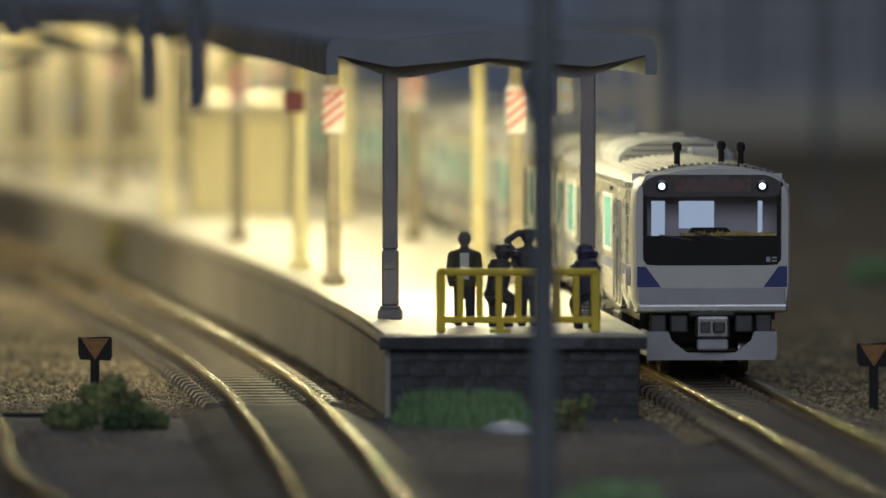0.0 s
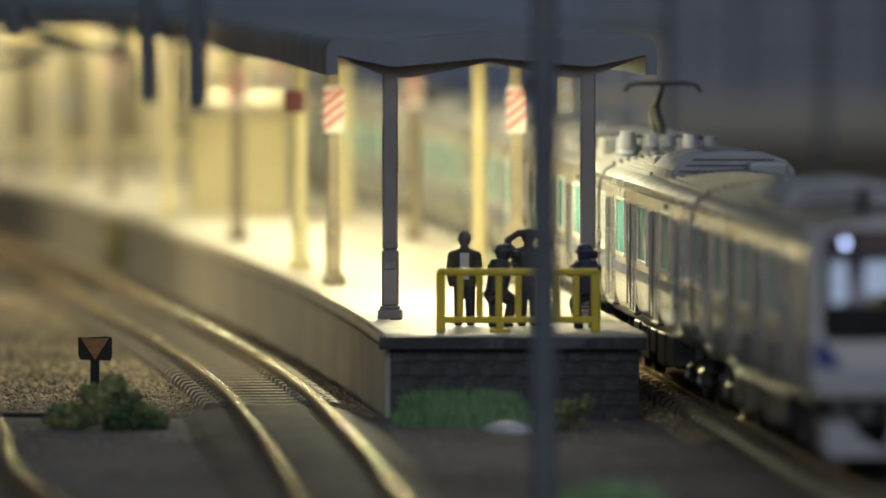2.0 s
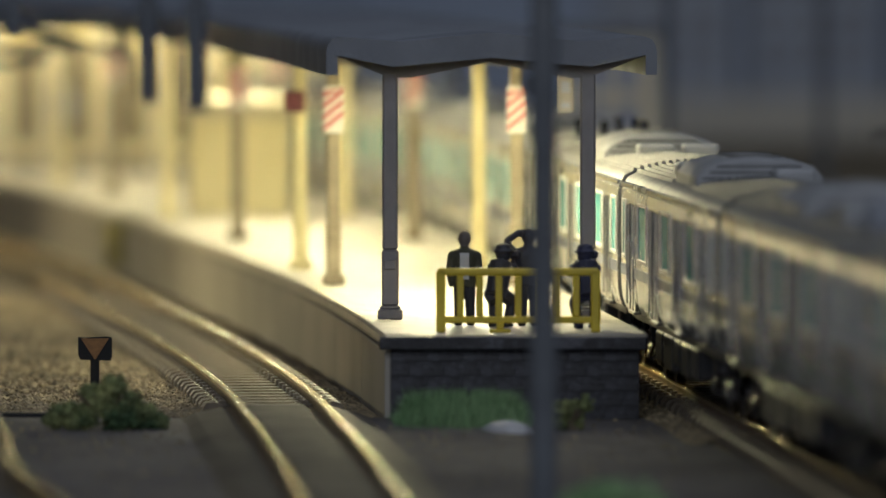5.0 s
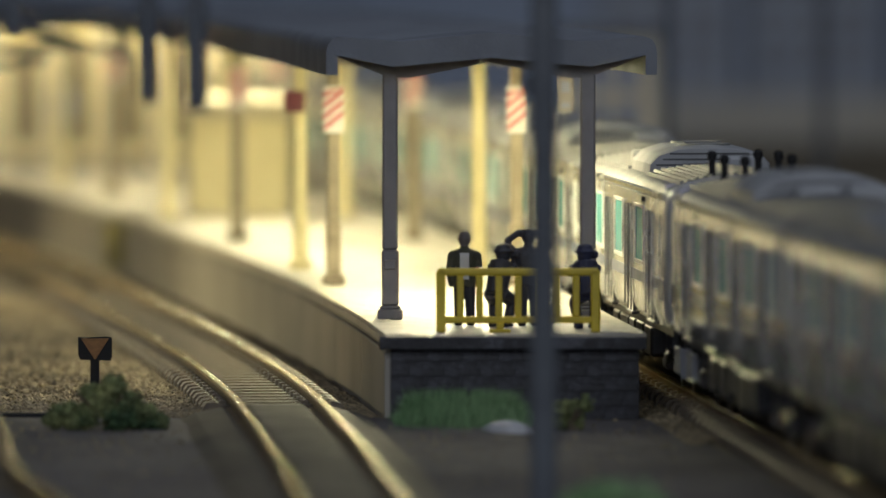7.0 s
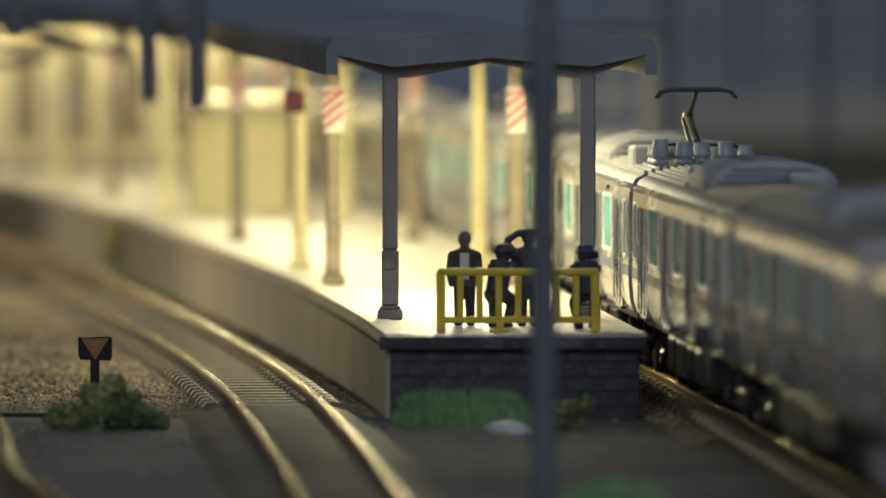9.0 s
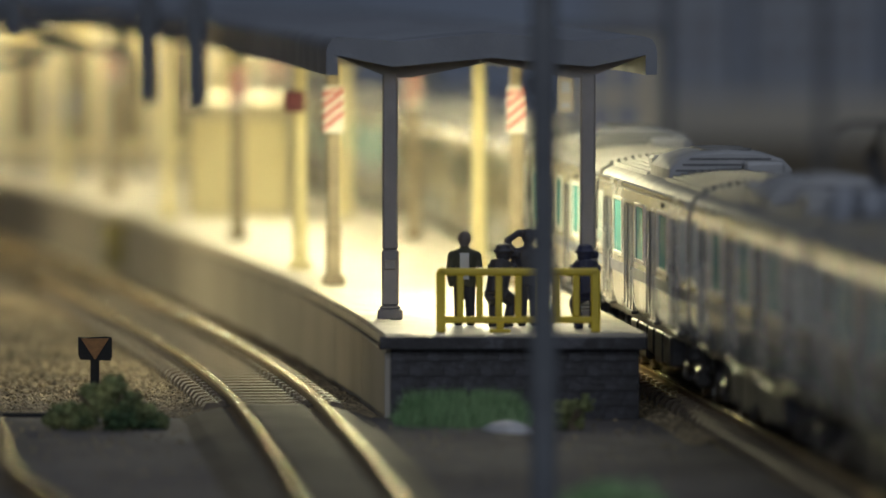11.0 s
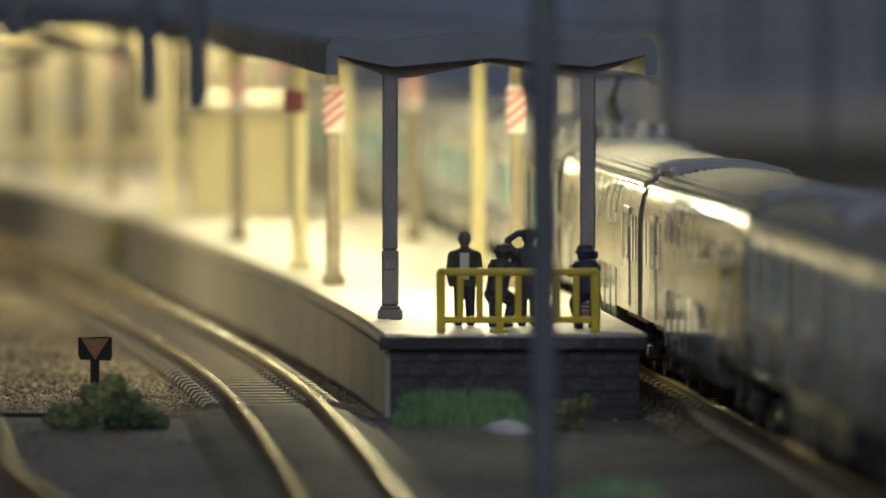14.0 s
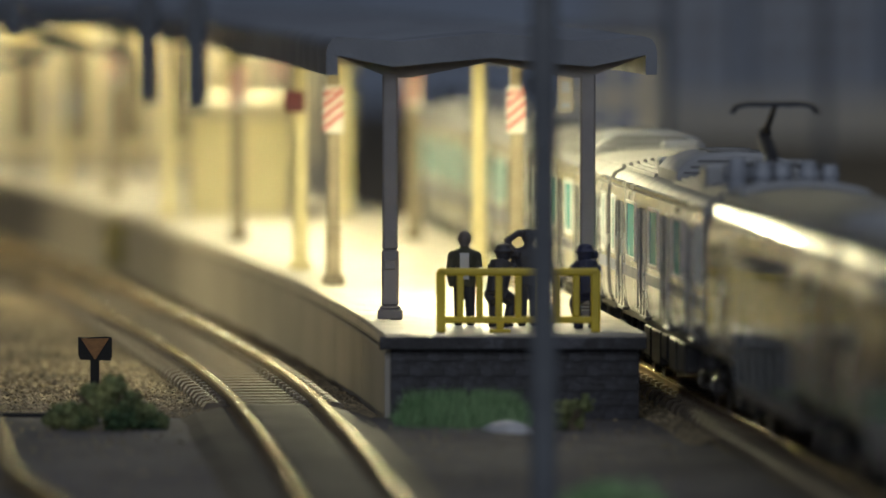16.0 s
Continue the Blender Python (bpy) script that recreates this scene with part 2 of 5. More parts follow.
# ---- the room and the layout board ----
def build_room():
    X0, X1, Y0, Y1, Z0, Z1 = -1200, 900, -1000, 3200, -850, 1300
    wallpaper = material("dim_room_wall", (0.20, 0.22, 0.25), 0.9, other=(0.16, 0.175, 0.20), size=60)
    boards = material("room_floor_wood", (0.18, 0.12, 0.08), 0.6, size=40)
    plaster = material("ceiling_plaster", (0.6, 0.6, 0.6), 0.9, size=50)
    for name, b in (("wall_north", (X0, X1, Y1, Y1 + 100)), ("wall_east", (X1, X1 + 100, Y0 - 100, Y1 + 100)), ("wall_west", (X0 - 100, X0, Y0 - 100, Y1 + 100))):
        tagged(part(name, Shape().box(*b, Z0, Z1), wallpaper), "dim blue-grey painted room wall", "wall", kind="structure")
    s = Shape()
    s.box(X0, -880, Y0 - 100, Y0, Z0, Z1).box(680, X1, Y0 - 100, Y0, Z0, Z1)
    s.box(-880, 680, Y0 - 100, Y0, Z0, 250).box(-880, 680, Y0 - 100, Y0, 1080, Z1)
    tagged(part("wall_south", s, wallpaper), "dim blue-grey painted room wall with a window opening", "wall", kind="structure")
    tagged(part("floor", Shape().box(X0 - 100, X1 + 100, Y0 - 100, Y1 + 100, Z0 - 80, Z0), boards), "brown wooden room floor under the layout", "floor", kind="structure")
    tagged(part("ceiling", Shape().box(X0 - 100, X1 + 100, Y0 - 100, Y1 + 100, Z1, Z1 + 80), plaster), "plain white plaster ceiling", "ceiling", kind="structure")
    t = thing("ceiling_light", "square white ceiling panel light, dimmed", "lamp", (250, 1300, Z1))
    part("frame", Shape().box(-470, 470, -470, 470, -40, 0, 6), plaster, t)
    part("diffuser", Shape().box(-450, 450, -450, 450, -46, -41, 1), DIM_PANEL, t)
    # baseboard of the layout on its legs
    s = Shape().box(-1000, 420, -760, 2990, -60, GROUND - 1.5, 3)
    base = tagged(part("ground", s, SCENERY), "brown scenic surface of a model railway layout", "ground", kind="structure")
    legs = material("bench_wood", (0.3, 0.21, 0.13), 0.6, size=20)
    for x in (-940, 360):
        for y in (-700, 1100, 2930):
            part("leg", Shape().box(x - 25, x + 25, y - 25, y + 25, Z0, -60, 3), legs, base, "wooden trestle leg")


build_room()


# ---- ground sheet ----
def build_ground():
    nx, ny = 150, 170
    v, f = [], []
    for j in range(ny):
        y = 620 + 1500 * (j / (ny - 1)) ** 1.35
        for i in range(nx):
            x = -230 + 460 * i / (nx - 1)
            z = GROUND + 0.45 * noise.noise((x * 0.09, y * 0.05, 0)) + 0.25 * noise.noise((x * 0.4, y * 0.2, 5))
            v.append((x, y, z - 0.25))
    for j in range(ny - 1):
        for i in range(nx - 1):
            a = j * nx + i
            f.append((a, a + 1, a + nx + 1, a + nx))
    tagged(part("ballast_bed", Shape().add(v, f), SCENERY, smooth=True), "dusty brown-grey scatter laid over the layout surface", "ground", kind="structure")


build_ground()


# ---- track ----
RAIL = [(-0.75, -2.0), (0.75, -2.0), (0.75, -1.75), (0.2, -1.55), (0.2, -0.6), (0.45, -0.45), (0.45, -0.08), (0.36, 0), (-0.36, 0), (-0.45, -0.08), (-0.45, -0.45), (-0.2, -0.6), (-0.2, -1.55), (-0.75, -1.75)]


def build_track(name, centre, label, sleepers_from, sleepers_to, spacing=6.5, gauge=9.0):
    """centre: list of (x, y). Two rails and their sleepers; the sleepers seen near by are parts."""
    t = thing(name, label, "railway track", kind="structure")
    c = [Vector((x, y, 0)) for x, y in centre]
    n = len(c)
    sides = []
    for i in range(n):
        d = c[min(i + 1, n - 1)] - c[max(i - 1, 0)]
        sides.append(Vector((d.y, -d.x, 0)).normalized())
    for k in (-1, 1):
        pts = [c[i] + sides[i] * k * (gauge / 2 + 0.4) for i in range(n)]
        part("rail", Shape().sweep(RAIL, pts), RAIL_STEEL_MIX, t, smooth=True)
    # ballast shoulder under the sleepers
    sh = [(-11.5, GROUND - 0.4), (11.5, GROUND - 0.4), (8.7, -2.75), (-8.7, -2.75)]
    part("ballast_shoulder", Shape().sweep(sh, c), SLEEPER_BED, t, "grey-brown moulded ballast")
    # smooth filling round the rails in the roadway, where no sleepers show
    near = [p for p in c if 250 < p.y < sleepers_from + 1]
    if len(near) > 3:
        fill = part("track_infill", Shape().sweep([(-3.7, -2.9), (3.7, -2.9), (3.7, -1.35), (3.2, -1.05), (-3.2, -1.05), (-3.7, -1.35)], near), INFILL, t, "smooth grey-brown filling between the rails")
        for k in (-1, 1):
            sec = [(k * 5.9, -2.9), (k * 11.6, -2.9), (k * 9.6, -2.0), (k * 6.3, -1.3), (k * 5.9, -1.5)]
            part("track_apron", Shape().sweep(sec, near), INFILL, t, "smooth apron beside the rail")
    # sleepers
    acc, last = 0.0, None
    one = Shape()
    one.prism([(-8.4, -3.0), (8.4, -3.0), (8.4, -1.6), (8.0, -1.1), (7.0, -0.95), (6.0, -1.35), (-6.0, -1.35), (-7.0, -0.95), (-8.0, -1.1), (-8.4, -1.6)], -1.5, 1.5)
    for k in (-1, 1):
        for w in (-1.15, 1.15):
            one.box(k * 4.9 + w - 0.4, k * 4.9 + w + 0.4, -0.75, 0.75, -1.4, -0.8)
    me = one.mesh("sleeper", SLEEPER)
    for i in range(1, n):
        seg = (c[i] - c[i - 1]).length
        while acc <= seg:
            p = c[i - 1].lerp(c[i], acc / seg)
            d = c[i] - c[i - 1]
            ang = math.degrees(math.atan2(d.x, -d.y))
            if sleepers_from < p.y < sleepers_to:
                ob = new("sleeper", me)
                ob.parent = t
                ob.matrix_basis = pose(p.x * M, p.y * M, 0, 0, 0, ang)
            acc += spacing
        acc -= seg
    return t


def rail_material():
    """Bright worn head, rusty foot and web, told apart by height on the rail."""
    m = material("rail_rust_and_steel", (0.27, 0.19, 0.10), 0.5, other=(0.14, 0.10, 0.06), size=3, bump=0.45, bump_size=1.1)
    nt = m.node_tree
    b = nt.nodes["Principled BSDF"]
    co = nt.nodes.new("ShaderNodeTexCoord")
    sep = nt.nodes.new("ShaderNodeSeparateXYZ")
    up = nt.nodes.new("ShaderNodeMapRange")
    up.inputs[1].default_value, up.inputs[2].default_value = -0.5 * M, -0.25 * M
    nt.links.new(co.outputs["Object"], sep.inputs[0])
    nt.links.new(sep.outputs["Z"], up.inputs[0])
    old = b.inputs["Base Color"].links[0].from_socket
    mx = nt.nodes.new("ShaderNodeMix")
    mx.data_type = "RGBA"
    mx.inputs[7].default_value = (0.62, 0.48, 0.25, 1)
    nt.links.new(up.outputs[0], mx.inputs[0])
    nt.links.new(old, mx.inputs[6])
    nt.links.new(mx.outputs[2], b.inputs["Base Color"])
    nt.links.new(up.outputs[0], b.inputs["Metallic"])
    r = nt.nodes.new("ShaderNodeMapRange")
    r.inputs[3].default_value, r.inputs[4].default_value = 0.6, 0.26
    nt.links.new(up.outputs[0], r.inputs[0])
    nt.links.new(r.outputs[0], b.inputs["Roughness"])
    return m


INFILL = material("track_infill", (0.085, 0.068, 0.046), 0.7, other=(0.05, 0.041, 0.029), size=4, bump=0.1, bump_size=0.7)
RAIL_STEEL_MIX = rail_material()
SLEEPER_BED = material("moulded_ballast", (0.24, 0.185, 0.105), 0.85, other=(0.14, 0.108, 0.065), size=1.0, mix=0.6, bump=0.4, bump_size=0.7)

MAIN = [(x, y) for x, y, z in line_points(-2250, 1760, 15)]
build_track("main_track", MAIN, "steel rails on brown sleepers beside the platform", 780, 1330)
LEFT_TRACK = smooth_line([(-153, 1860), (-128, 1760), (-103, 1638), (-82, 1515), (-63.5, 1394), (-45.2, 1245), (-29.9, 1110), (-21.2, 1018), (-17.2, 961), (-13.4, 902), (-10.4, 850), (-7.5, 790), (-4, 700), (4, 520), (25, 250), (60, 0), (120, -300), (190, -600)], 200)
build_track("platform_loop_track", LEFT_TRACK, "worn golden rails on sleepers curving along the platform", 1003, 1330)
SIDE_TRACK = smooth_line([(-100, 1500), (-92, 1340), (-76, 1160), (-64, 1040), (-54.6, 950), (-49.6, 877), (-44.6, 838), (-37, 790), (-22, 720), (0, 640), (30, 540), (80, 400)], 90)
build_track("siding_track", SIDE_TRACK, "rusty siding rails half sunk in the roadway", 300, 330)


# ---- platform ----
def build_platform():
    t = thing("station_platform", "curved concrete island platform with warm lit paving", "platform", kind="structure")
    n = 60
    L = EDGE_LEFT
    R = smooth_line(EDGE_RIGHT, n)
    for name, z0, z1, o, mat in (("platform_body", GROUND - 1, TOP - 1.1, 0.0, CONCRETE), ("platform_slab", TOP - 1.1, TOP, 0.9, PAVING)):
        rings = []
        for i in range(n):
            (lx, ly), (rx, ry) = L[i], R[i]
            q = 0.68 if o else 0.0
            rings.append([(lx - q, ly, z0), (rx + o, ry, z0), (rx + o, ry, z1 - 0.15), (rx + o - 0.15, ry, z1), (lx - q + 0.3, ly, z1), (lx - q, ly, z1 - 0.3)])
        if name == "platform_slab":
            rings.insert(0, [(x, y - 1.6, z) for x, y, z in rings[0]])
        part(name, Shape().rings(rings), mat, t)
    # cast wall panels along the curved side
    dist, acc = [0.0], 0.0
    for i in range(1, n):
        acc += math.hypot(L[i][0] - L[i - 1][0], L[i][1] - L[i - 1][1])
        dist.append(acc)
    def at(s):
        return float(np.interp(s, dist, [p[0] for p in L])), float(np.interp(s, dist, [p[1] for p in L]))
    s = 0.2
    length = 46.0
    while s + 10 < 760:
        e = s + length - 0.5
        pts = [(*at(s + (e - s) * k / 6), 0) for k in range(7)]
        sec = [(0.02, GROUND - 0.8), (0.55, GROUND - 0.8), (0.55, TOP - 2.1), (0.4, TOP - 1.9), (0.02, TOP - 1.9)]
        part("wall_panel", Shape().sweep(sec, [pts[6 - k] for k in range(7)]).moved(Matrix.Identity(4)), CONCRETE, t)
        s += length
    # a row of coping stones along the curved edge
    s = 0.3
    while s < 420:
        e = s + 15.6
        pts = [(*at(s + (e - s) * k / 4), 0) for k in range(5)]
        sec = [(-2.6, TOP - 0.1), (0.62, TOP - 0.1), (0.62, TOP + 0.06), (0.5, TOP + 0.16), (-2.5, TOP + 0.16), (-2.6, TOP + 0.1)]
        part("coping_stone", Shape().sweep(sec, pts[::-1]), PAVING, t)
        s += 16.0
    # courses of dark blocks on the end face
    x0, x1, y = L[0][0] + 0.2, R[0][0] - 0.2, 999.98
    rows = 5
    hgt = (TOP - 1.3 - GROUND) / rows
    block = 4.2
    shapes = [Shape().box(-block / 2 + 0.02, block / 2 - 0.02, -0.38, 0.0, 0.03, hgt - 0.02, 0.035).mesh("block", BLOCKWORK), Shape().box(-block / 2 + 0.02, block / 2 - 0.02, -0.33, 0.0, 0.03, hgt - 0.02, 0.045).mesh("block", BLOCKWORK)]
    for r in range(rows):
        x = x0 + block / 2 - (0 if r % 2 == 0 else block / 2)
        while x - block / 2 < x1:
            a, b = max(x - block / 2, x0), min(x + block / 2, x1)
            if b - a > 1:
                if b - a > block - 0.1:
                    ob = new("block", shapes[random.randint(0, 1)])
                else:
                    ob = new("block", Shape().box(-(b - a) / 2 + 0.03, (b - a) / 2 - 0.03, -0.36, 0.0, 0.03, hgt - 0.02, 0.04).mesh("block", BLOCKWORK))
                ob.parent = t
                ob.matrix_basis = pose((a + b) / 2 * M, y * M, (GROUND + r * hgt) * M)
            x += block
    part("end_mortar", Shape().box(x0 - 0.1, x1 + 0.1, y - 0.3, y - 0.02, GROUND - 0.8, TOP - 1.15), BLOCKWORK, t, "dark mortar of the end wall")
    part("end_coping", Shape().box(x0 - 1.4, x1 + 1.0, 997.7, 998.38, TOP - 1.6, TOP - 0.08, 0.12), BLOCKWORK, t, "dark end coping before the slab")
    return t


build_platform()


def column_mesh(h):
    s = Shape()
    s.box(-1.55, 1.55, -1.55, 1.55, 0, 1.3, 0.2).box(-1.25, 1.25, -1.25, 1.25, 1.3, 1.7, 0.15)
    s.box(-1.05, 1.05, -1.05, 1.05, 1.7, 8.6, 0.25)
    s.box(-0.95, 0.95, -0.95, 0.95, 8.6, h, 0.25)
    return s


PAIRS = [(1042, -6.5, 17.8, False), (1145, -14.8, 10.0, True), (1198, -20.2, 5.1, False), (1316, -31.9, -4.5, True),
         (1424, -46.0, -16.5, False), (1540, -60.0, -30.0, True), (1600, -72.0, -41.0, False)]
COLUMN_H = 37.6 - TOP


def build_columns():
    first = {}
    for y, xl, xr, band in PAIRS:
        for x in (xl, xr):
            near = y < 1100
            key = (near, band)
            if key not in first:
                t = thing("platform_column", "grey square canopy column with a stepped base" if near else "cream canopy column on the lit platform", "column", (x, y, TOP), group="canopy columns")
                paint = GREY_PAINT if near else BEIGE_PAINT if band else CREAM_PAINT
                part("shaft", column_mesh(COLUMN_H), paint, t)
                part("junction_box", Shape().box(-0.75, 0.75, -1.5, -0.9, 6.2, 7.4, 0.12), paint, t)
                if band:
                    t["label"] = "dull beige canopy column with a red and white striped band"
                    part("band", Shape().box(-1.4, 1.4, -1.4, 1.4, 20.6, 26.9, 0.1), WHITE, t, "white warning band")
                    for k in range(4):
                        z = 20.8 + 1.5 * k
                        o = [(-1.36, z), (-1.36, z + 0.75), (1.36, min(z + 2.95, 26.8)), (1.36, min(z + 2.2, 26.8))]
                        part("stripe", Shape().prism(o, -1.46, -1.41), RED, t, "red slanting stripe")
                first[key] = t
            else:
                copy_thing(first[key], pose(x * M, y * M, TOP * M))


build_columns()


# ---- canopy ----
def build_canopy():
    t = thing("platform_canopy", "long slate-grey gull-wing platform canopy with beams below", "canopy")
    # centre and half width along the platform
    st = []
    for i in range(len(PAIRS)):
        y, xl, xr, b = PAIRS[i]
        st.append(((xl + xr) / 2 + 0.4, y))
    st = [(6.0, 1037)] + st + [(-75, 1680), (-100, 1760)]
    st = [st[0]] + st[2:]
    cen = smooth_line(st, 70)
    prof_top = [(-20.3, 40.2), (-20.1, 41.0), (-19.6, 41.7), (-18.8, 42.0), (-11, 41.4), (0, 42.5), (11, 41.4), (18.8, 42.0), (19.6, 41.7), (20.1, 41.0), (20.3, 40.2)]
    prof_bot = [(20.3, 37.3), (18.9, 37.3), (18.9, 39.7), (12.2, 38.3), (0, 39.4), (-12.2, 38.3), (-18.9, 39.7), (-18.9, 37.3), (-20.3, 37.3)]
    part("roof", Shape().sweep([(-a, b) for a, b in prof_top + prof_bot], [(x, y, 0) for x, y in cen]), ROOF_GREY, t, smooth=True)
    beam = [(-19, 39.6), (-12.2, 36.9), (-9.6, 36.9), (0, 38.8), (9.6, 36.9), (12.2, 36.9), (19, 39.6), (19, 40.2), (12.2, 38.6), (0, 39.8), (-12.2, 38.6), (-19, 40.2)]
    for i, (y, xl, xr, b) in enumerate(PAIRS):
        part("beam", Shape().prism(beam, -0.9, 0.9), GREY_PAINT, t, at=((xl + xr) / 2, y, 0))
    return cen


CANOPY = build_canopy()


def build_strip_lights():
    for a, b, k in ((1053, 1135, 1.55), (1156, 1188, 1.0), (1222, 1300, 1.0), (1330, 1410, 1.0), (1440, 1520, 1.0), (1552, 1592, 0.45), (1610, 1670, 0.3)):
        def cx(y):
            return float(np.interp(y, [p[1] for p in CANOPY], [p[0] for p in CANOPY]))
        t = thing("strip_light", "warm white strip light under the canopy", "lamp", group="canopy strip lights")
        pa, pb = Vector((cx(a), a, 39.05)), Vector((cx(b), b, 39.05))
        part("housing", Shape().sweep([(-0.9, 0), (0.9, 0), (0.9, 0.8), (-0.9, 0.8)], [pa, pb]), WHITE, t)
        part("diffuser", Shape().sweep([(-0.7, -0.3), (0.7, -0.3), (0.7, 0.0), (-0.7, 0.0)], [pa, pb]), LED_STRIP, t)
        m = (pa + pb) / 2
        d = (pb - pa)
        lamp = area_lamp("strip_glow", (m.x, m.y, 38.62), (m.x, m.y, 0), 1.6, d.length, k * LAMP_W * d.length / 80, (1.0, 0.93, 0.57))
        lamp.matrix_world = Matrix.Translation(Vector((m.x, m.y, 38.62)) * M) @ pose(0, 0, 0, 0, 0, -math.degrees(math.atan2(d.x, d.y)))


LAMP_W = 0.0455
build_strip_lights()


# ---- things on and round the platform ----
CREAM_PALE = material("pale_cream_parapet", (0.58, 0.51, 0.36), 0.7, other=(0.5, 0.44, 0.31), size=6)


def build_kiosk():
    t = thing("platform_waiting_room", "cream waiting room with a pale flat roof on the platform", "building", (-34.6, 1437, TOP))
    part("wall", Shape().box(-8.4, 8.4, 0, 40, 0, 16.2, 0.2), CREAM_WALL, t)
    part("roof", Shape().box(-9.0, 9.0, -0.6, 40.6, 16.2, 19.4, 0.4), CREAM_PALE, t, "pale cream parapet roof")
    part("pilaster", Shape().box(-0.6, 0.6, -0.5, -0.003, 0, 16.2, 0.1), GREY_PAINT, t)


build_kiosk()


def build_station():
    t = thing("station_building", "pale cream station building lit warm at dusk", "building", (-70, 1690, TOP))
    part("wall", Shape().box(-60, 50, 0, 60, -10.6, 31, 0.3), CREAM_WALL, t)
    part("dado", Shape().box(-60, 50, -0.5, -0.01, -10, 3, 0.1), GREY_PAINT, t)
    x = -50.0
    while x < 48:
        part("pilaster", Shape().box(x - 1.3, x + 1.3, -1.6, -0.003, -10, 31, 0.2), WHITE_WALL, t)
        w = part("window", Shape().box(x + 3.0, x + 7.6, -0.35, -0.01, 6, 26, 0.1), SHOP_GLASS, t, "dull brown-grey window")
        part("sill", Shape().box(x + 2.6, x + 8.0, -0.9, -0.36, 5.2, 6.0, 0.1), WHITE_WALL, w)
        part("frame", Shape().box(x + 5.1, x + 5.5, -0.5, -0.36, 6, 26), GREY_PAINT, w)
        x += 10.5
    part("roof", Shape().box(-62, 52, -9, 62, 31, 33, 0.4), ROOF_GREY, t)
    # assumed strip and glow, added to brighten the station wall
    e = part("eave_light", Shape().box(-50, 45, -5.6, -4.4, 30.2, 30.98, 0.1), LED_STRIP, t, "warm light strip added under the eave to brighten the wall")
    area_lamp("eave_glow", (-72.5, 1685, TOP + 29.8), (-72.5, 1680, 0), 95, 1.6, 0.014, (1.0, 0.925, 0.59))
    part("notice", Shape().box(-8, -3.5, -2.0, -1.61, 10, 17, 0.1), NOTICE, t, "grey-blue notice board")


SHOP_GLASS = material("dull_window", (0.16, 0.14, 0.11), 0.25, other=(0.22, 0.19, 0.14), size=6)
NOTICE = material("blue_notice", (0.20, 0.23, 0.34), 0.5, other=(0.26, 0.28, 0.36), size=3)
build_station()


def build_fill_lamp(x, y, watts, aim):
    """Unseen lamp added on the station side, beyond the loop track, for warm fill."""
    t = thing("yard_lamp", "slim grey lamp post added out of view, with a warm lit head", "lamp", (x, y, GROUND), group="yard lamps")
    part("pole", Shape().rod((0, 0, -0.8), (0, 0, 33.6), 0.8, 0.5), GREY_PAINT, t)
    part("arm", Shape().rod((0, 0, 33.2), (9, 0, 34), 0.45), GREY_PAINT, t)
    part("head", Shape().box(6, 12, -2, 2, 33.6, 34.8, 0.3), GREY_PAINT, t)
    part("lens", Shape().box(6.4, 11.6, -1.6, 1.6, 33.2, 33.6), FILL_LENS_GLOW, t, "warm lit lens of the added lamp")
    area_lamp("yard_glow", (x + 9, y - 2.5, 32.0), aim, 6, 4, watts, (1.0, 0.86, 0.48))


# both stand left of the view and warm the ground, wall and train
build_fill_lamp(-150, 1310, 0.42, (-141, 1307.4, -3))
build_fill_lamp(-165, 1520, 0.2, (-156, 1516, -3))


def build_line_bracket():
    """Overhead line arms between a mast and the canopy's edge, over the loop track."""
    t = thing("line_bracket", "dark overhead line arms reaching from a mast to the canopy", "gantry", (-80, 1400, GROUND))
    part("mast", Shape().box(-1.2, 1.2, -1.2, 1.2, -0.8, 52, 0.2), DARK_POLE, t)
    for p, q, r in (((0, 0, 42.9), (27.4, 0, 42.9), 0.8), ((8, -2, 42.6), (29.2, -2, 37.6), 0.75), ((0, 1, 39.3), (19, 1, 39.3), 0.8), ((0, 1, 35.6), (14.8, 1, 37.3), 0.8), ((27.2, 0, 37.5), (27.2, 0, 44), 0.6)):
        part("arm", Shape().rod(p, q, r), DARK_POLE, t)


build_line_bracket()


def build_gantry():
    """Overhead line gantry over the near tracks: the beam is above the view, its drop posts reach into it."""
    t = thing("overhead_gantry", "dark steel overhead line gantry with drop posts", "gantry", (0, 850, GROUND))
    part("mast", Shape().box(8.75, 11.45, -1.35, 1.35, -0.8, 84, 0.3), DARK_POLE, t, "dark square mast")
    part("mast_foot", Shape().box(7.8, 12.4, -2.4, 2.4, -0.8, 0.3, 0.3), ROADWAY, t)
    part("mast", Shape().box(-84, -81, -1.4, 1.4, -0.8, 84, 0.3), DARK_POLE, t, "dark square mast")
    part("beam", Shape().box(-84, 11.45, -1.0, 1.0, 78, 83, 0.3), DARK_POLE, t)
    for x, z, w in ((-43.0, 44.5, 0.95), (-29.6, 37.5, 1.0), (-24.75, 36.7, 1.05)):
        part("drop_post", Shape().box(x - w, x + w, -w, w, z - GROUND, 78, 0.2), DARK_POLE, t, "dark hanging drop post")
        part("clamp", Shape().box(x - w - 0.3, x + w + 0.3, -w - 0.3, w + 0.3, 75.5, 77.5, 0.2), DARK_POLE, t)
    part("bracket", Shape().box(8.0, 8.75, -0.8, 0.8, 41.2, 43.6, 0.2), DARK_POLE, t)


build_gantry()


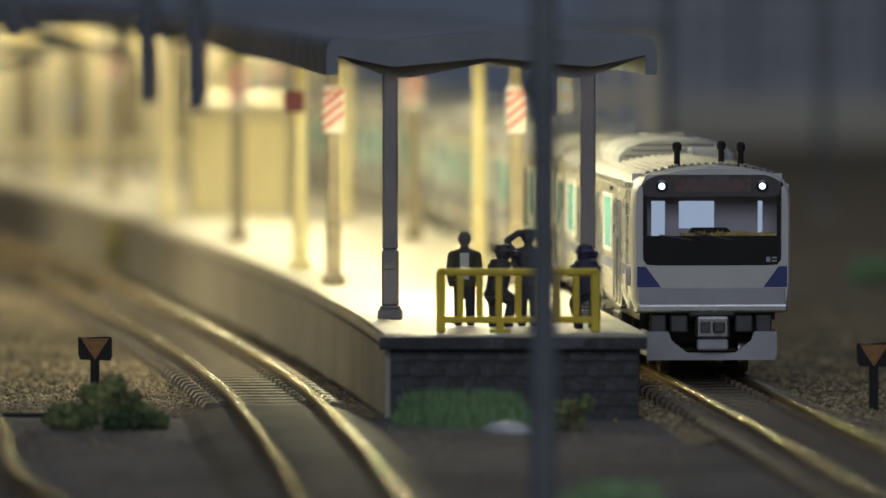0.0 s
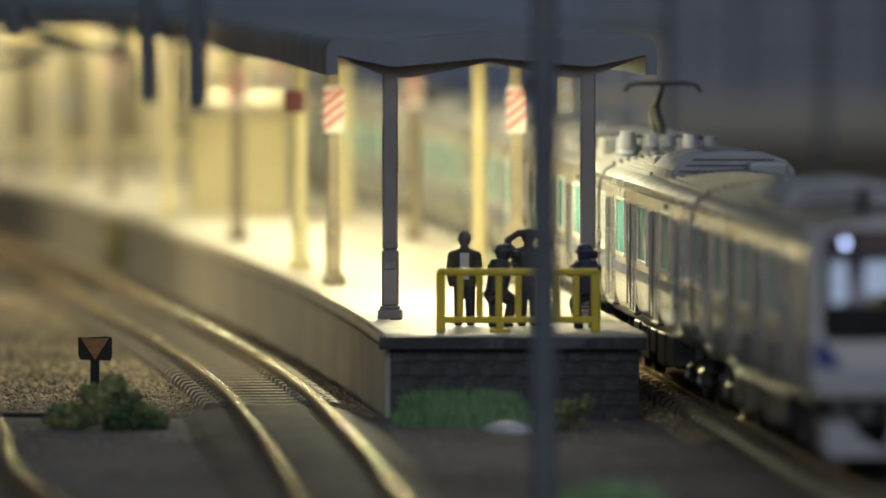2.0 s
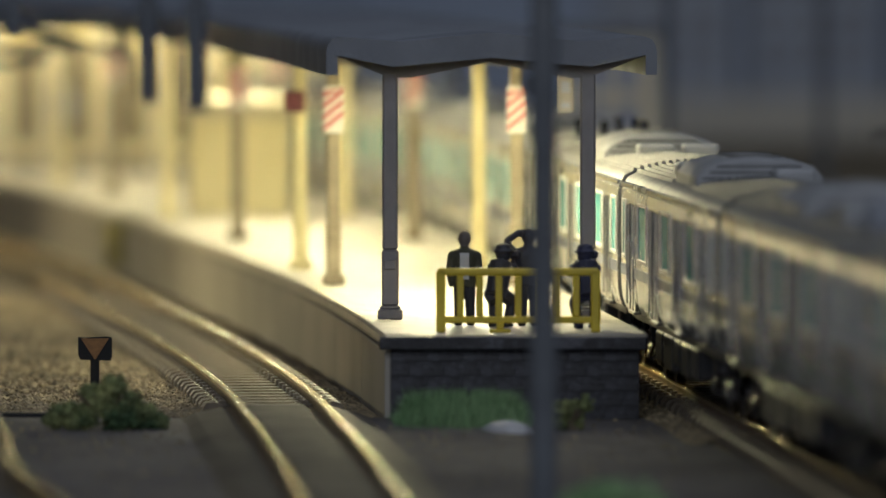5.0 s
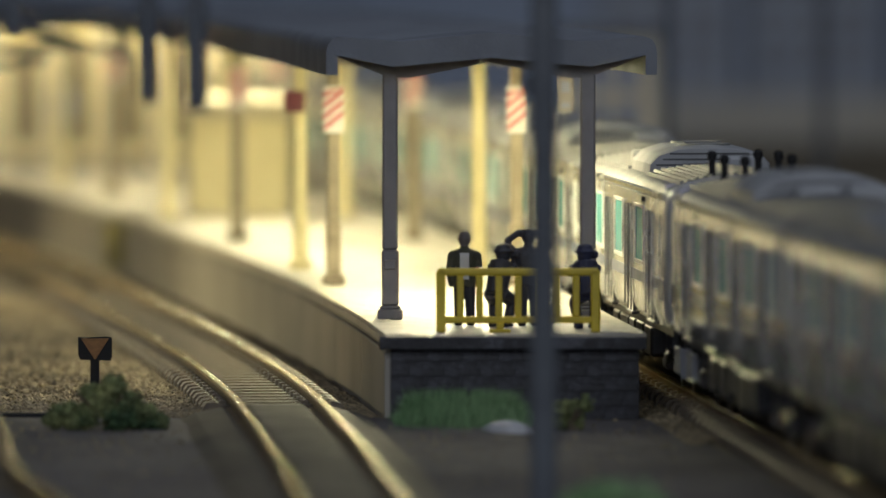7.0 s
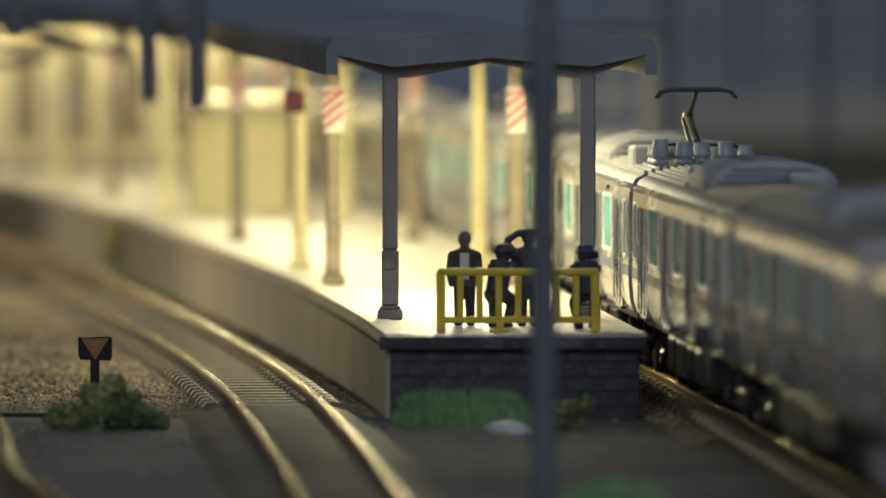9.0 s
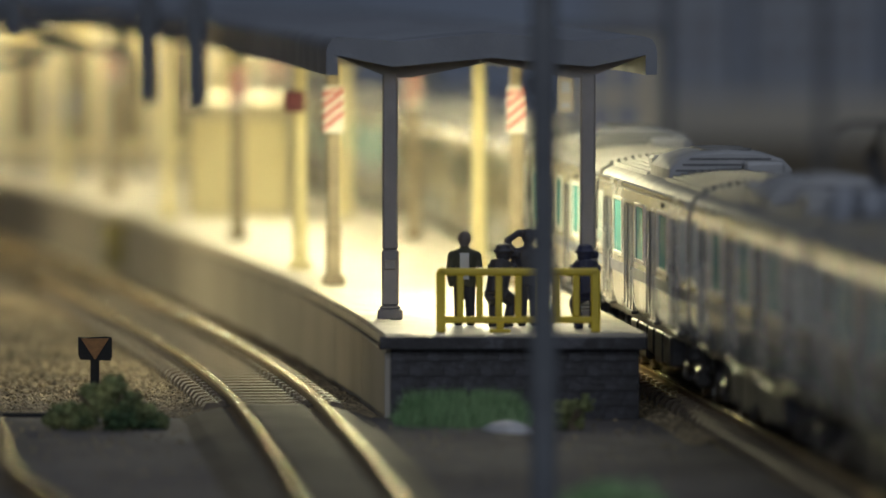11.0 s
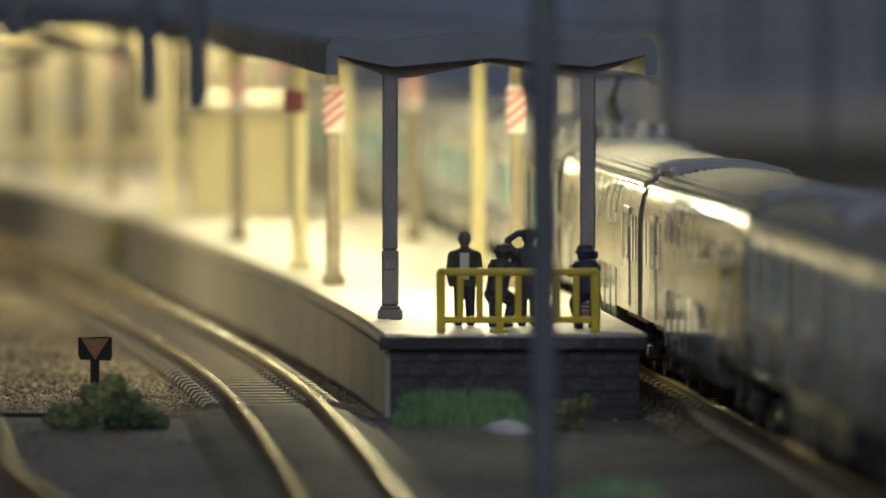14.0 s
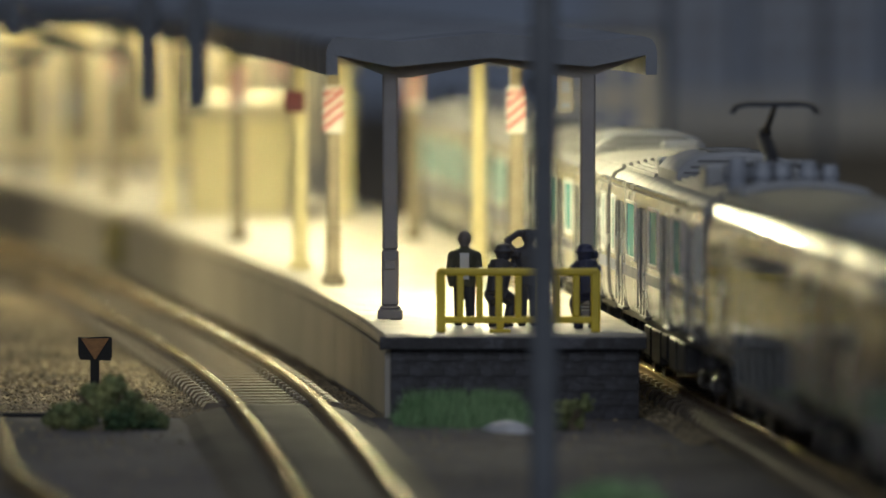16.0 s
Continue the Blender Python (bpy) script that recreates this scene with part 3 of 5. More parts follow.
def build_background():
    t = thing("trackside_building", "grey-beige trackside building with blue windows", "building", (29, 1500, GROUND))
    part("wall", Shape().box(-9, 9.2, 0, 34, -0.8, 40, 0.3), CREAM_DULL, t)
    part("roof", Shape().box(-9.8, 10, -0.8, 34.8, 40, 42, 0.3), ROOF_GREY, t)
    for x in (-6, -1.2, 3.6):
        for z in (10, 22, 30):
            w = part("window", Shape().box(x - 1.5, x + 1.5, -0.3, -0.01, z, z + 6, 0.1), NOTICE, t, "blue-tinted window")
            part("sill", Shape().box(x - 1.8, x + 1.8, -0.7, -0.31, z - 0.7, z, 0.1), WHITE_WALL, w)
    for x, y, h, w in ((39.2, 1470, 72, 0.8), (79, 1760, 80, 1.0)):
        m = thing("line_mast", "dark slim overhead line mast beyond the train", "mast", (x, y, GROUND), group="far line masts")
        part("post", Shape().box(-w, w, -w, w, -0.8, h, 0.2), DARK_POLE, m)
        part("arm", Shape().rod((0, 0, h - 8), (-14, 0, h - 5), 0.35), DARK_POLE, m)
        part("footing", Shape().box(-2 * w, 2 * w, -2 * w, 2 * w, -0.8, 0.8, 0.2), CONCRETE, m)
    f = thing("boundary_fence", "pale weathered fence along the back of the layout", "fence", (0, 2380, GROUND))
    x = 40.0
    slat = [Shape().box(-2.2, 2.2, -0.4, 0.4, -0.8, h, 0.2).mesh("slat", m) for h, m in ((13, DULL_WALL), (12.4, CREAM_DULL), (13.4, DULL_WALL))]
    k = 0
    while x < 190:
        ob = new("slat", slat[(k * 7 + k // 3) % 3])
        ob.parent = f
        ob.matrix_basis = pose(x * M, 0, 0)
        x += 4.9
        k += 1
    part("rail", Shape().box(38, 190, 0.41, 1.2, 3, 4.2).box(38, 190, 0.41, 1.2, 9, 10.2), DULL_WALL, f)
    for x0, x1, y, h, label in ((44, 84, 2440, 46, "dark blue-grey block of flats at the back"), (88, 128, 2470, 62, "tall dark grey block of flats at the back"), (132, 200, 2450, 50, "dark blue-grey block of flats at the back")):
        b = thing("background_block", label, "building", ((x0 + x1) / 2, y, GROUND), group="background blocks")
        hw = (x1 - x0) / 2
        part("wall", Shape().box(-hw, hw, 0, 50, -0.8, h, 0.3), BLOCK_WALL, b)
        part("roof", Shape().box(-hw - 0.8, hw + 0.8, -0.8, 50.8, h, h + 1.6, 0.3), ROOF_GREY, b)
        x = -hw + 4
        while x < hw - 3:
            z = 17.0
            while z < h - 6:
                part("window", Shape().box(x, x + 3.2, -0.25, -0.01, z, z + 4.2), SHOP_GLASS, b)
                z += 8.5
            x += 7.2
    backdrop = Shape().box(-990, 415, 2960, 2972, -4.5, 420)
    tagged(part("backdrop", backdrop, BACKDROP), "plain dusky blue-grey painted backdrop board", "backdrop", kind="structure")


DULL_WALL = material("dull_beige_wall", (0.60, 0.55, 0.45), 0.85, other=(0.42, 0.38, 0.31), size=7)
CREAM_DULL = material("dull_cream_wall", (0.62, 0.56, 0.44), 0.85, other=(0.46, 0.42, 0.34), size=7)
BLOCK_WALL = material("dark_block_wall", (0.43, 0.46, 0.52), 0.85, other=(0.31, 0.33, 0.38), size=12)
BACKDROP = material("dusky_backdrop", (0.52, 0.59, 0.72), 0.9, other=(0.41, 0.47, 0.58), size=90)
build_background()


def build_platform_signs():
    t = thing("hanging_sign", "dark red sign box on the platform column", "sign", (-20.8, 1193, 29.5))
    part("box", Shape().box(-1.5, 1.4, -0.8, 0.8, 0, 3.1, 0.15), RED_SIGN, t)
    part("bracket", Shape().box(-0.3, 0.3, 0.8, 4.1, 1.2, 1.8), GREY_PAINT, t)
    t = thing("wall_marker", "yellow marker plate fixed to the platform wall", "sign", (-54.9, 1430, 2.0))
    part("plate", Shape().box(-2.2, 1.9, -0.5, 0.2, -3.4, 4.2, 0.1), DULL_YELLOW, t)
    s = thing("hanging_board", "small pale hanging board with dark marks under the canopy", "sign", (15.9, 1103, 31.4))
    part("board", Shape().box(-1.1, 1.1, -0.25, 0.25, 0, 4.6, 0.1), GREY_PAINT, s)
    part("mark", Shape().box(-0.6, 0.6, -0.3, -0.255, 2.6, 4.0).box(-0.6, 0.6, -0.3, -0.255, 0.6, 1.2), NOTICE, s, "dark bars on the board")
    for x in (-0.8, 0.8):
        part("hanger", Shape().rod((x, 0, 4.5), (x, 0, 7.6), 0.15), GREY_PAINT, s)
    b = thing("platform_bench", "grey bench seat on the lit platform", "bench", (-41, 1470, TOP))
    part("seat", Shape().box(-4, 4, -1.5, 1.5, 2.4, 2.9, 0.1), GREY_PAINT, b)
    part("backrest", Shape().box(-4, 4, 1.2, 1.6, 3.2, 5.6, 0.1), GREY_PAINT, b)
    for x in (-3.2, 3.2):
        part("leg", Shape().box(x - 0.3, x + 0.3, -1.2, 1.5, 0, 2.4), GREY_PAINT, b)
        part("back_post", Shape().box(x - 0.25, x + 0.25, 1.25, 1.55, 2.9, 3.3), GREY_PAINT, b)


DULL_YELLOW = material("faded_yellow_plate", (0.34, 0.28, 0.08), 0.6, other=(0.26, 0.22, 0.08), size=2)
RED_SIGN = material("dark_red_sign", (0.14, 0.03, 0.035), 0.5, other=(0.10, 0.02, 0.03), size=2)
build_platform_signs()


def build_barrier():
    t = thing("crowd_barrier", "yellow plastic barrier on the platform end", "barrier", (8.95, 1008, TOP))
    w, h = 9.2, 7.65
    for k in (-1, 1):
        part("post", Shape().box(k * w - 0.55, k * w + 0.55, -0.5, 0.5, 0, h - 0.3, 0.15), YELLOW, t)
    part("top_rail", Shape().box(-w - 0.4, w + 0.4, -0.5, 0.5, h - 0.9, h, 0.25), YELLOW, t)
    part("bottom_rail", Shape().box(-w, w, -0.45, 0.45, 1.1, 1.9, 0.15), YELLOW, t)
    for k in range(7):
        x = -w + 2 * w * (k + 1) / 8
        part("bar", Shape().box(x - 0.4, x + 0.4, -0.35, 0.35, 1.9, h - 0.9, 0.1), YELLOW, t)
    part("foot", Shape().box(-3.4, -0.9, -1.2, 1.2, 0, 0.4, 0.1).box(-2.6, -1.7, -0.4, 0.4, 0.4, 1.2, 0.1), YELLOW, t)


build_barrier()


def build_figures():
    def figure(label, at, turn, coat, kind, size=0.92):
        s = Shape()
        if kind == "crouch":
            for k in (-1, 1):
                s.rod((k * 0.9, 0, 0.3), (k * 1.3, 0.9, 3.2), 0.6, 0.75).rod((k * 1.3, 0.9, 3.2), (k * 0.7, -1.3, 4.2), 0.8, 0.95)
                s.box(k * 0.9 - 0.5, k * 0.9 + 0.5, -0.7, 1.2, 0, 0.5, 0.15)
                s.rod((k * 1.5, 0.4, 7.6), (k * 1.7, 1.8, 6.6), 0.5, 0.45).rod((k * 1.7, 1.8, 6.6), (k * 0.5, 2.6, 8.2), 0.45, 0.35)
            s.rod((0, -1.2, 4.0), (0, 0.5, 8.0), 1.35, 1.55, 10)
            s.ball((0, 0.9, 9.0), 1.0, 10, 1.1)
            s.lathe([(1.35, 9.3), (1.3, 9.5), (1.0, 9.7), (0.9, 10.2), (0.3, 10.4)], 12, (0, 1.0, 0))
            s.box(-0.6, 1.9, 1.6, 2.8, 8.5, 9.5, 0.25)
        else:
            for k in (-1, 1):
                s.rod((k * 0.8, 0, 0.3), (k * 0.75, 0, 3.2), 0.58, 0.66).rod((k * 0.75, 0, 3.2), (k * 0.6, 0, 6.0), 0.66, 0.85)
                s.box(k * 0.8 - 0.5, k * 0.8 + 0.5, -0.6, 1.2, 0, 0.5, 0.15)
            rings = []
            for z, w, d in ((5.2, 1.35, 0.95), (6.4, 1.4, 0.95), (8.0, 1.7, 1.1), (9.1, 2.0, 1.1), (9.8, 1.7, 0.9), (10.2, 0.6, 0.55), (10.7, 0.5, 0.5)):
                rings.append([(w * math.cos(2 * math.pi * i / 12), d * math.sin(2 * math.pi * i / 12), z) for i in range(12)])
            s.rings(rings)
            s.ball((0, 0.1, 11.45), 0.9, 10, 1.2)
            for k in (-1, 1):
                if kind == "stand":
                    s.ball((k * 1.6, 0, 9.25), 0.62).rod((k * 1.65, 0, 9.3), (k * 1.95, -0.1, 7.2), 0.6, 0.55).rod((k * 1.95, -0.1, 7.2), (k * 1.65, 0.6, 5.2), 0.55, 0.45)
                else:
                    s.rod((k * 1.7, 0, 9.3), (k * 2.9, 0.6, 10.7), 0.6, 0.5).rod((k * 2.9, 0.6, 10.7), (k * 1.0, 1.2, 12.0), 0.5, 0.42)
            if kind == "photo":
                s.box(-1.1, 1.1, 0.9, 2.2, 11.2, 12.3, 0.2)
        s.moved(Matrix.Diagonal((size, size, size, 1)))
        ob = part("figurine", s, coat, smooth=True, at=at, turn=turn)
        # one cast body: the limbs flow into each other
        cast = ob.modifiers.new("cast", "REMESH")
        cast.mode, cast.voxel_size, cast.use_smooth_shade = "VOXEL", 0.13 * M, True
        soft = ob.modifiers.new("soft", "SMOOTH")
        soft.factor, soft.iterations = 0.5, 3
        tagged(ob, label, "figurine", "platform figurines")
    figure("painted standing figurine in a dark jacket on the platform", (2.6, 1026, TOP), 0, COAT, "stand")
    figure("black crouching photographer figurine with a cap", (6.9, 1022, TOP), -25, DARK_COAT, "crouch", 0.97)
    figure("dark figurine holding a camera with raised arms", (10.3, 1024, TOP), 0, DARK_COAT, "photo", 0.95)
    figure("navy crouching figurine with a pale cap behind the barrier", (17.2, 1017, TOP), 10, NAVY_COAT, "crouch", 0.98)


def painted_coat():
    """Olive jacket with a pale panel down the back and dull hair, by height on the figurine."""
    m = material("olive_black_coat", (0.075, 0.07, 0.035), 0.7, other=(0.03, 0.03, 0.02), size=1.5)
    nt = m.node_tree
    b = nt.nodes["Principled BSDF"]
    co = nt.nodes.new("ShaderNodeTexCoord")
    sep = nt.nodes.new("ShaderNodeSeparateXYZ")
    nt.links.new(co.outputs["Object"], sep.inputs[0])

    def test(socket, op, v):
        n = nt.nodes.new("ShaderNodeMath")
        n.operation = op
        nt.links.new(socket, n.inputs[0])
        n.inputs[1].default_value = v
        return n.outputs[0]

    def both(p, q):
        n = nt.nodes.new("ShaderNodeMath")
        n.operation = "MULTIPLY"
        nt.links.new(p, n.inputs[0])
        nt.links.new(q, n.inputs[1])
        return n.outputs[0]

    side = nt.nodes.new("ShaderNodeMath")
    side.operation = "ABSOLUTE"
    nt.links.new(sep.outputs["X"], side.inputs[0])
    panel = both(both(test(side.outputs[0], "LESS_THAN", 0.55 * M), test(sep.outputs["Y"], "LESS_THAN", -0.3 * M)),
                 both(test(sep.outputs["Z"], "GREATER_THAN", 5.6 * M), test(sep.outputs["Z"], "LESS_THAN", 8.8 * M)))
    hair = test(sep.outputs["Z"], "GREATER_THAN", 9.6 * M)
    legs = test(sep.outputs["Z"], "LESS_THAN", 4.7 * M)
    out = b.inputs["Base Color"].links[0].from_socket
    for mask, colour in ((panel, (0.5, 0.49, 0.46, 1)), (hair, (0.12, 0.10, 0.09, 1)), (legs, (0.025, 0.025, 0.03, 1))):
        mx = nt.nodes.new("ShaderNodeMix")
        mx.data_type = "RGBA"
        mx.inputs[7].default_value = colour
        nt.links.new(mask, mx.inputs[0])
        nt.links.new(out, mx.inputs[6])
        out = mx.outputs[2]
    nt.links.new(out, b.inputs["Base Color"])
    return m


COAT = painted_coat()
DARK_COAT = material("charcoal_paint", (0.03, 0.03, 0.04), 0.6, other=(0.045, 0.04, 0.04), size=1.5)
NAVY_COAT = material("navy_paint", (0.03, 0.035, 0.08), 0.6, other=(0.02, 0.02, 0.04), size=1.5)
build_figures()


def build_marker(at):
    t = thing("track_marker", "black marker board with an orange wedge on a post", "track sign", at, group="track markers", turn=3)
    part("post", Shape().box(-0.55, 0.55, -0.35, 0.35, -0.6, 6.0, 0.05), BLACK, t)
    part("board", Shape().prism([(-2.05, 6.1), (-1.8, 5.5), (1.9, 5.4), (2.1, 5.9), (2.08, 8.25), (1.4, 8.35), (-1.3, 8.2), (-2.05, 8.3)], -0.6, 0.3), BLACK, t)
    part("wedge", Shape().prism([(-1.7, 8.12), (0.0, 5.5), (1.7, 8.12)], -0.85, -0.605), ORANGE, t, "orange wedge")
    return t


MARK = build_marker((-42.6, 1036, GROUND))
copy_thing(MARK, pose(0.0519, 1.020, GROUND * M))


# ---- ground cover ----
def build_roadway():
    nx, ny = 70, 90
    v, f = [], []
    for j in range(ny):
        y = 560 + 443 * j / (ny - 1)
        for i in range(nx):
            x = -95 + 190 * i / (nx - 1)
            v.append((x, y, GROUND + 0.28 + 0.2 * noise.noise((x * 0.06, y * 0.03, 2)) + 0.08 * noise.noise((x * 0.5, y * 0.3, 7))))
    for j in range(ny - 1):
        for i in range(nx - 1):
            a = j * nx + i
            f.append((a, a + 1, a + nx + 1, a + nx))
    tagged(part("road", Shape().add(v, f), ROADWAY, smooth=True), "dusty grey-brown painted roadway before the platform", "road", kind="structure")
    # solid black strip in place of the dark gap at the roadway's end
    tagged(part("board_edge", Shape().box(-95, -33.5, 1003.5, 1005.5, GROUND - 0.8, GROUND + 0.75, 0.2), BLACK), "black strip standing in for the dark gap between roadway and ballast", "kerb", kind="structure")


build_roadway()


def stones(name, label, count, place, r0, r1, seed, mat):
    rng = random.Random(seed)
    v, f = [], []
    base = [Vector(p) for p in ((1, 0, 0), (-1, 0, 0), (0, 1, 0), (0, -1, 0), (0, 0, 1), (0, 0, -0.7))]
    faces = ((0, 2, 4), (2, 1, 4), (1, 3, 4), (3, 0, 4), (2, 0, 5), (1, 2, 5), (3, 1, 5), (0, 3, 5))
    made = 0
    while made < count:
        p = place(rng)
        if p is None:
            continue
        r = rng.uniform(r0, r1)
        m = Euler((rng.uniform(0, 6.3), rng.uniform(0, 6.3), rng.uniform(0, 6.3))).to_matrix()
        o = len(v)
        for b in base:
            q = m @ (b * r * rng.uniform(0.7, 1.25))
            v.append((p[0] + q.x, p[1] + q.y, p[2] + q.z * 0.75))
        f += [tuple(o + i for i in t) for t in faces]
        made += 1
    tagged(part(name, Shape().add(v, f), mat), label, "gravel", kind="stuff")


def left_x(y):
    return float(np.interp(y, [p[1] for p in LEFT_TRACK][::-1], [p[0] for p in LEFT_TRACK][::-1]))


def main_x(y):
    return float(np.interp(y, LINE_P[::-1, 1], LINE_P[::-1, 0]))


def build_gravel():
    def left_field(rng):
        y = 1007 + 330 * rng.random() ** 1.7
        x = rng.uniform(-88, left_x(y) - 8.6)
        return x, y, GROUND + 0.25
    def left_shoulder(rng):
        y = 1004 + 300 * rng.random() ** 1.4
        side = rng.choice((-1, 1))
        d = rng.uniform(7.8, 12.5)
        return left_x(y) + side * d, y, GROUND + 0.75 - 0.16 * (d - 8)
    def right_field(rng):
        y = 930 + 420 * rng.random() ** 1.3
        x = main_x(y) + rng.uniform(8.6, 46)
        return x, y, GROUND + 0.25
    def main_shoulder(rng):
        y = 950 + 330 * rng.random() ** 1.4
        side = rng.choice((-1, 1, 1))
        d = rng.uniform(7.8, 11.5)
        return main_x(y) + side * d, y, GROUND + 0.75 - 0.16 * (d - 8)
    def road_grit(rng):
        y = 700 + 296 * rng.random()
        x = rng.uniform(-60, 48)
        if abs(x - left_x(y)) < 12 or abs(x - main_x(y)) < 12:
            return None
        return x, y, GROUND + 0.4
    stones("gravel", "scattered fine grit on the grey roadway", 1600, road_grit, 0.08, 0.3, 6, BALLAST)
    stones("gravel", "brown-grey gravel beside the loop track", 9000, left_field, 0.28, 0.62, 1, BALLAST)
    stones("gravel", "brown-grey ballast on the track shoulders", 4000, left_shoulder, 0.25, 0.5, 2, BALLAST)
    stones("gravel", "dark grey gravel beyond the main track", 7000, right_field, 0.28, 0.6, 3, BALLAST)
    stones("gravel", "brown ballast along the main track", 4000, main_shoulder, 0.25, 0.5, 4, BALLAST)


build_gravel()


def bush(at, w, h, seed, label, mat, count=420, leaf=0.75, ragged=False):
    """A foam bush: ragged clumps of small leaves on a short stem."""
    rng = random.Random(seed)
    t = thing("bush", label, "bush", at, group="foam bushes")
    stem = Shape().rod((0, 0, -0.8), (0.2, 0, h * 0.45), 0.5, 0.3)
    for k in range(5):
        a = k * 1.3
        stem.rod((0, 0, h * 0.2), (w * 0.3 * math.cos(a), w * 0.25 * math.sin(a), h * 0.6), 0.3, 0.15, 6)
    part("stem", stem, SLEEPER, t, "brown stem")
    lobes = [(rng.uniform(-0.36, 0.36) * w, rng.uniform(-0.3, 0.3) * w, rng.uniform(0.22, 0.72) * h, rng.uniform(0.16, 0.3) * w) for _ in range(9)]
    if ragged:
        lobes = [(a * w, b * w, d * h, r * w) for a, b, d, r in ((0.06, 0, 0.72, 0.12), (-0.04, 0, 0.5, 0.17), (-0.33, 0, 0.3, 0.13), (0.3, 0, 0.25, 0.15), (0.12, -0.15, 0.28, 0.18), (-0.2, -0.1, 0.24, 0.14), (-0.43, 0, 0.2, 0.08), (0.43, 0, 0.16, 0.08), (0.2, 0.05, 0.48, 0.11), (-0.14, 0.1, 0.62, 0.07))]
    v, f = [], []
    for i in range(count * 3):
        lx, ly, lz, lr = lobes[rng.randrange(len(lobes))]
        a, b = rng.uniform(0, 6.283), rng.uniform(-1, 1)
        q = lr * rng.uniform(0.2, 1.0 if ragged else 1.3)
        c = Vector((lx + q * math.cos(a) * math.sqrt(1 - b * b), ly + q * math.sin(a) * math.sqrt(1 - b * b), max(0.1, lz + q * b * 0.8)))
        m = Euler((rng.uniform(0, 6.3), rng.uniform(0, 6.3), 0)).to_matrix()
        s = leaf * rng.uniform(0.5, 1.15)
        o = len(v)
        for p in ((-0.5, -0.3, 0), (0.5, -0.35, 0.15), (0.45, 0.4, -0.1), (-0.4, 0.45, 0.2), (0, 0, 0.45)):
            v.append(tuple(c + m @ (Vector(p) * s)))
        f += [(o, o + 1, o + 4), (o + 1, o + 2, o + 4), (o + 2, o + 3, o + 4), (o + 3, o, o + 4), (o, o + 3, o + 2, o + 1)]
    part("crown", Shape().add(v, f), mat, t, "ragged green foam crown")


bush((-38.9, 977, GROUND), 14.0, 7.4, 11, "dark green foam bush at the roadway edge", FOLIAGE, 620, 0.95, True)
bush((17.2, 828, GROUND), 9.0, 4.2, 12, "low green foam bush near the mast", GRASS, 260)
bush((71, 1400, GROUND), 7.0, 5.0, 13, "small green bush beyond the train", GRASS, 200)
bush((14.8, 978, GROUND), 4.6, 4.6, 14, "dark green tuft by the platform end", FOLIAGE, 160)


def build_grass():
    rng = random.Random(21)
    v, f = [], []
    for i in range(5200):
        x = rng.uniform(-5.4, 10.2)
        y = 997 - abs(rng.gauss(0, 7))
        edge = min(1.0, (x + 6.0) / 2.5, (11.5 - x) / 3.5)
        h = rng.uniform(2.0, 4.6) * max(0.3, edge) * (1.0 if y > 988 else 0.75)
        dx, dy = rng.gauss(0, 0.9), rng.gauss(0, 0.7)
        w = rng.uniform(0.04, 0.09)
        a = rng.uniform(0, 3.14)
        cx, cy = math.cos(a) * w, math.sin(a) * w
        o = len(v)
        v += [(x - cx, y - cy, GROUND), (x + cx, y + cy, GROUND), (x + dx * 0.5 + cx * 0.7, y + dy * 0.5 + cy * 0.7, GROUND + h * 0.65), (x + dx * 0.5 - cx * 0.7, y + dy * 0.5 - cy * 0.7, GROUND + h * 0.65), (x + dx, y + dy, GROUND + h)]
        f += [(o, o + 1, o + 2, o + 3), (o + 3, o + 2, o + 4)]
    tagged(part("grass", Shape().add(v, f), GRASS), "bright green static grass along the platform end", "grass", kind="stuff")


build_grass()


PALE_STONE = material("pale_stone", (0.56, 0.56, 0.57), 0.7, other=(0.38, 0.38, 0.39), size=2.5, bump=0.2, bump_size=0.8)


def build_stone():
    rng = random.Random(5)
    rings = []
    for z, r in ((-0.6, 0.9), (0.4, 1.0), (1.1, 0.75), (1.5, 0.3)):
        rings.append([((2.5 * math.cos(a)) * r * rng.uniform(0.85, 1.1), 6.0 * math.sin(a) * r * rng.uniform(0.85, 1.1), z) for a in [2 * math.pi * i / 11 for i in range(11)]])
    tagged(part("stone", Shape().rings(rings), PALE_STONE, at=(7.6, 974, GROUND), turn=18), "pale flat stone lying before the platform end", "stone")


build_stone()


# ---- the train ----
HALF = 9.85
SIDE = [(9.2, 8.1), (9.7, 9.6), (HALF, 11.4), (HALF, 21.6), (9.65, 23.2), (9.0, 24.4), (7.4, 25.2), (4.0, 25.9), (0, 26.2)]
SECTION = [(-x, z) for x, z in SIDE] + [(x, z) for x, z in reversed(SIDE[:-1])]
LENGTH = 117.3
W0, W1 = 15.0, 21.4  # window sill and head


def side_x(z):
    return float(np.interp(z, [p[1] for p in SIDE], [p[0] for p in SIDE]))


def skin(s, k, y0, y1, z0, z1, thick=0.45, steps=4):
    """A piece of the curved side wall on side k, from z0 to z1."""
    zs = [z0 + (z1 - z0) * i / steps for i in range(steps + 1)]
    out = [(k * side_x(z), z) for z in zs] + [(k * (side_x(z) - thick), z) for z in reversed(zs)]
    s.prism(out, y0, y1)


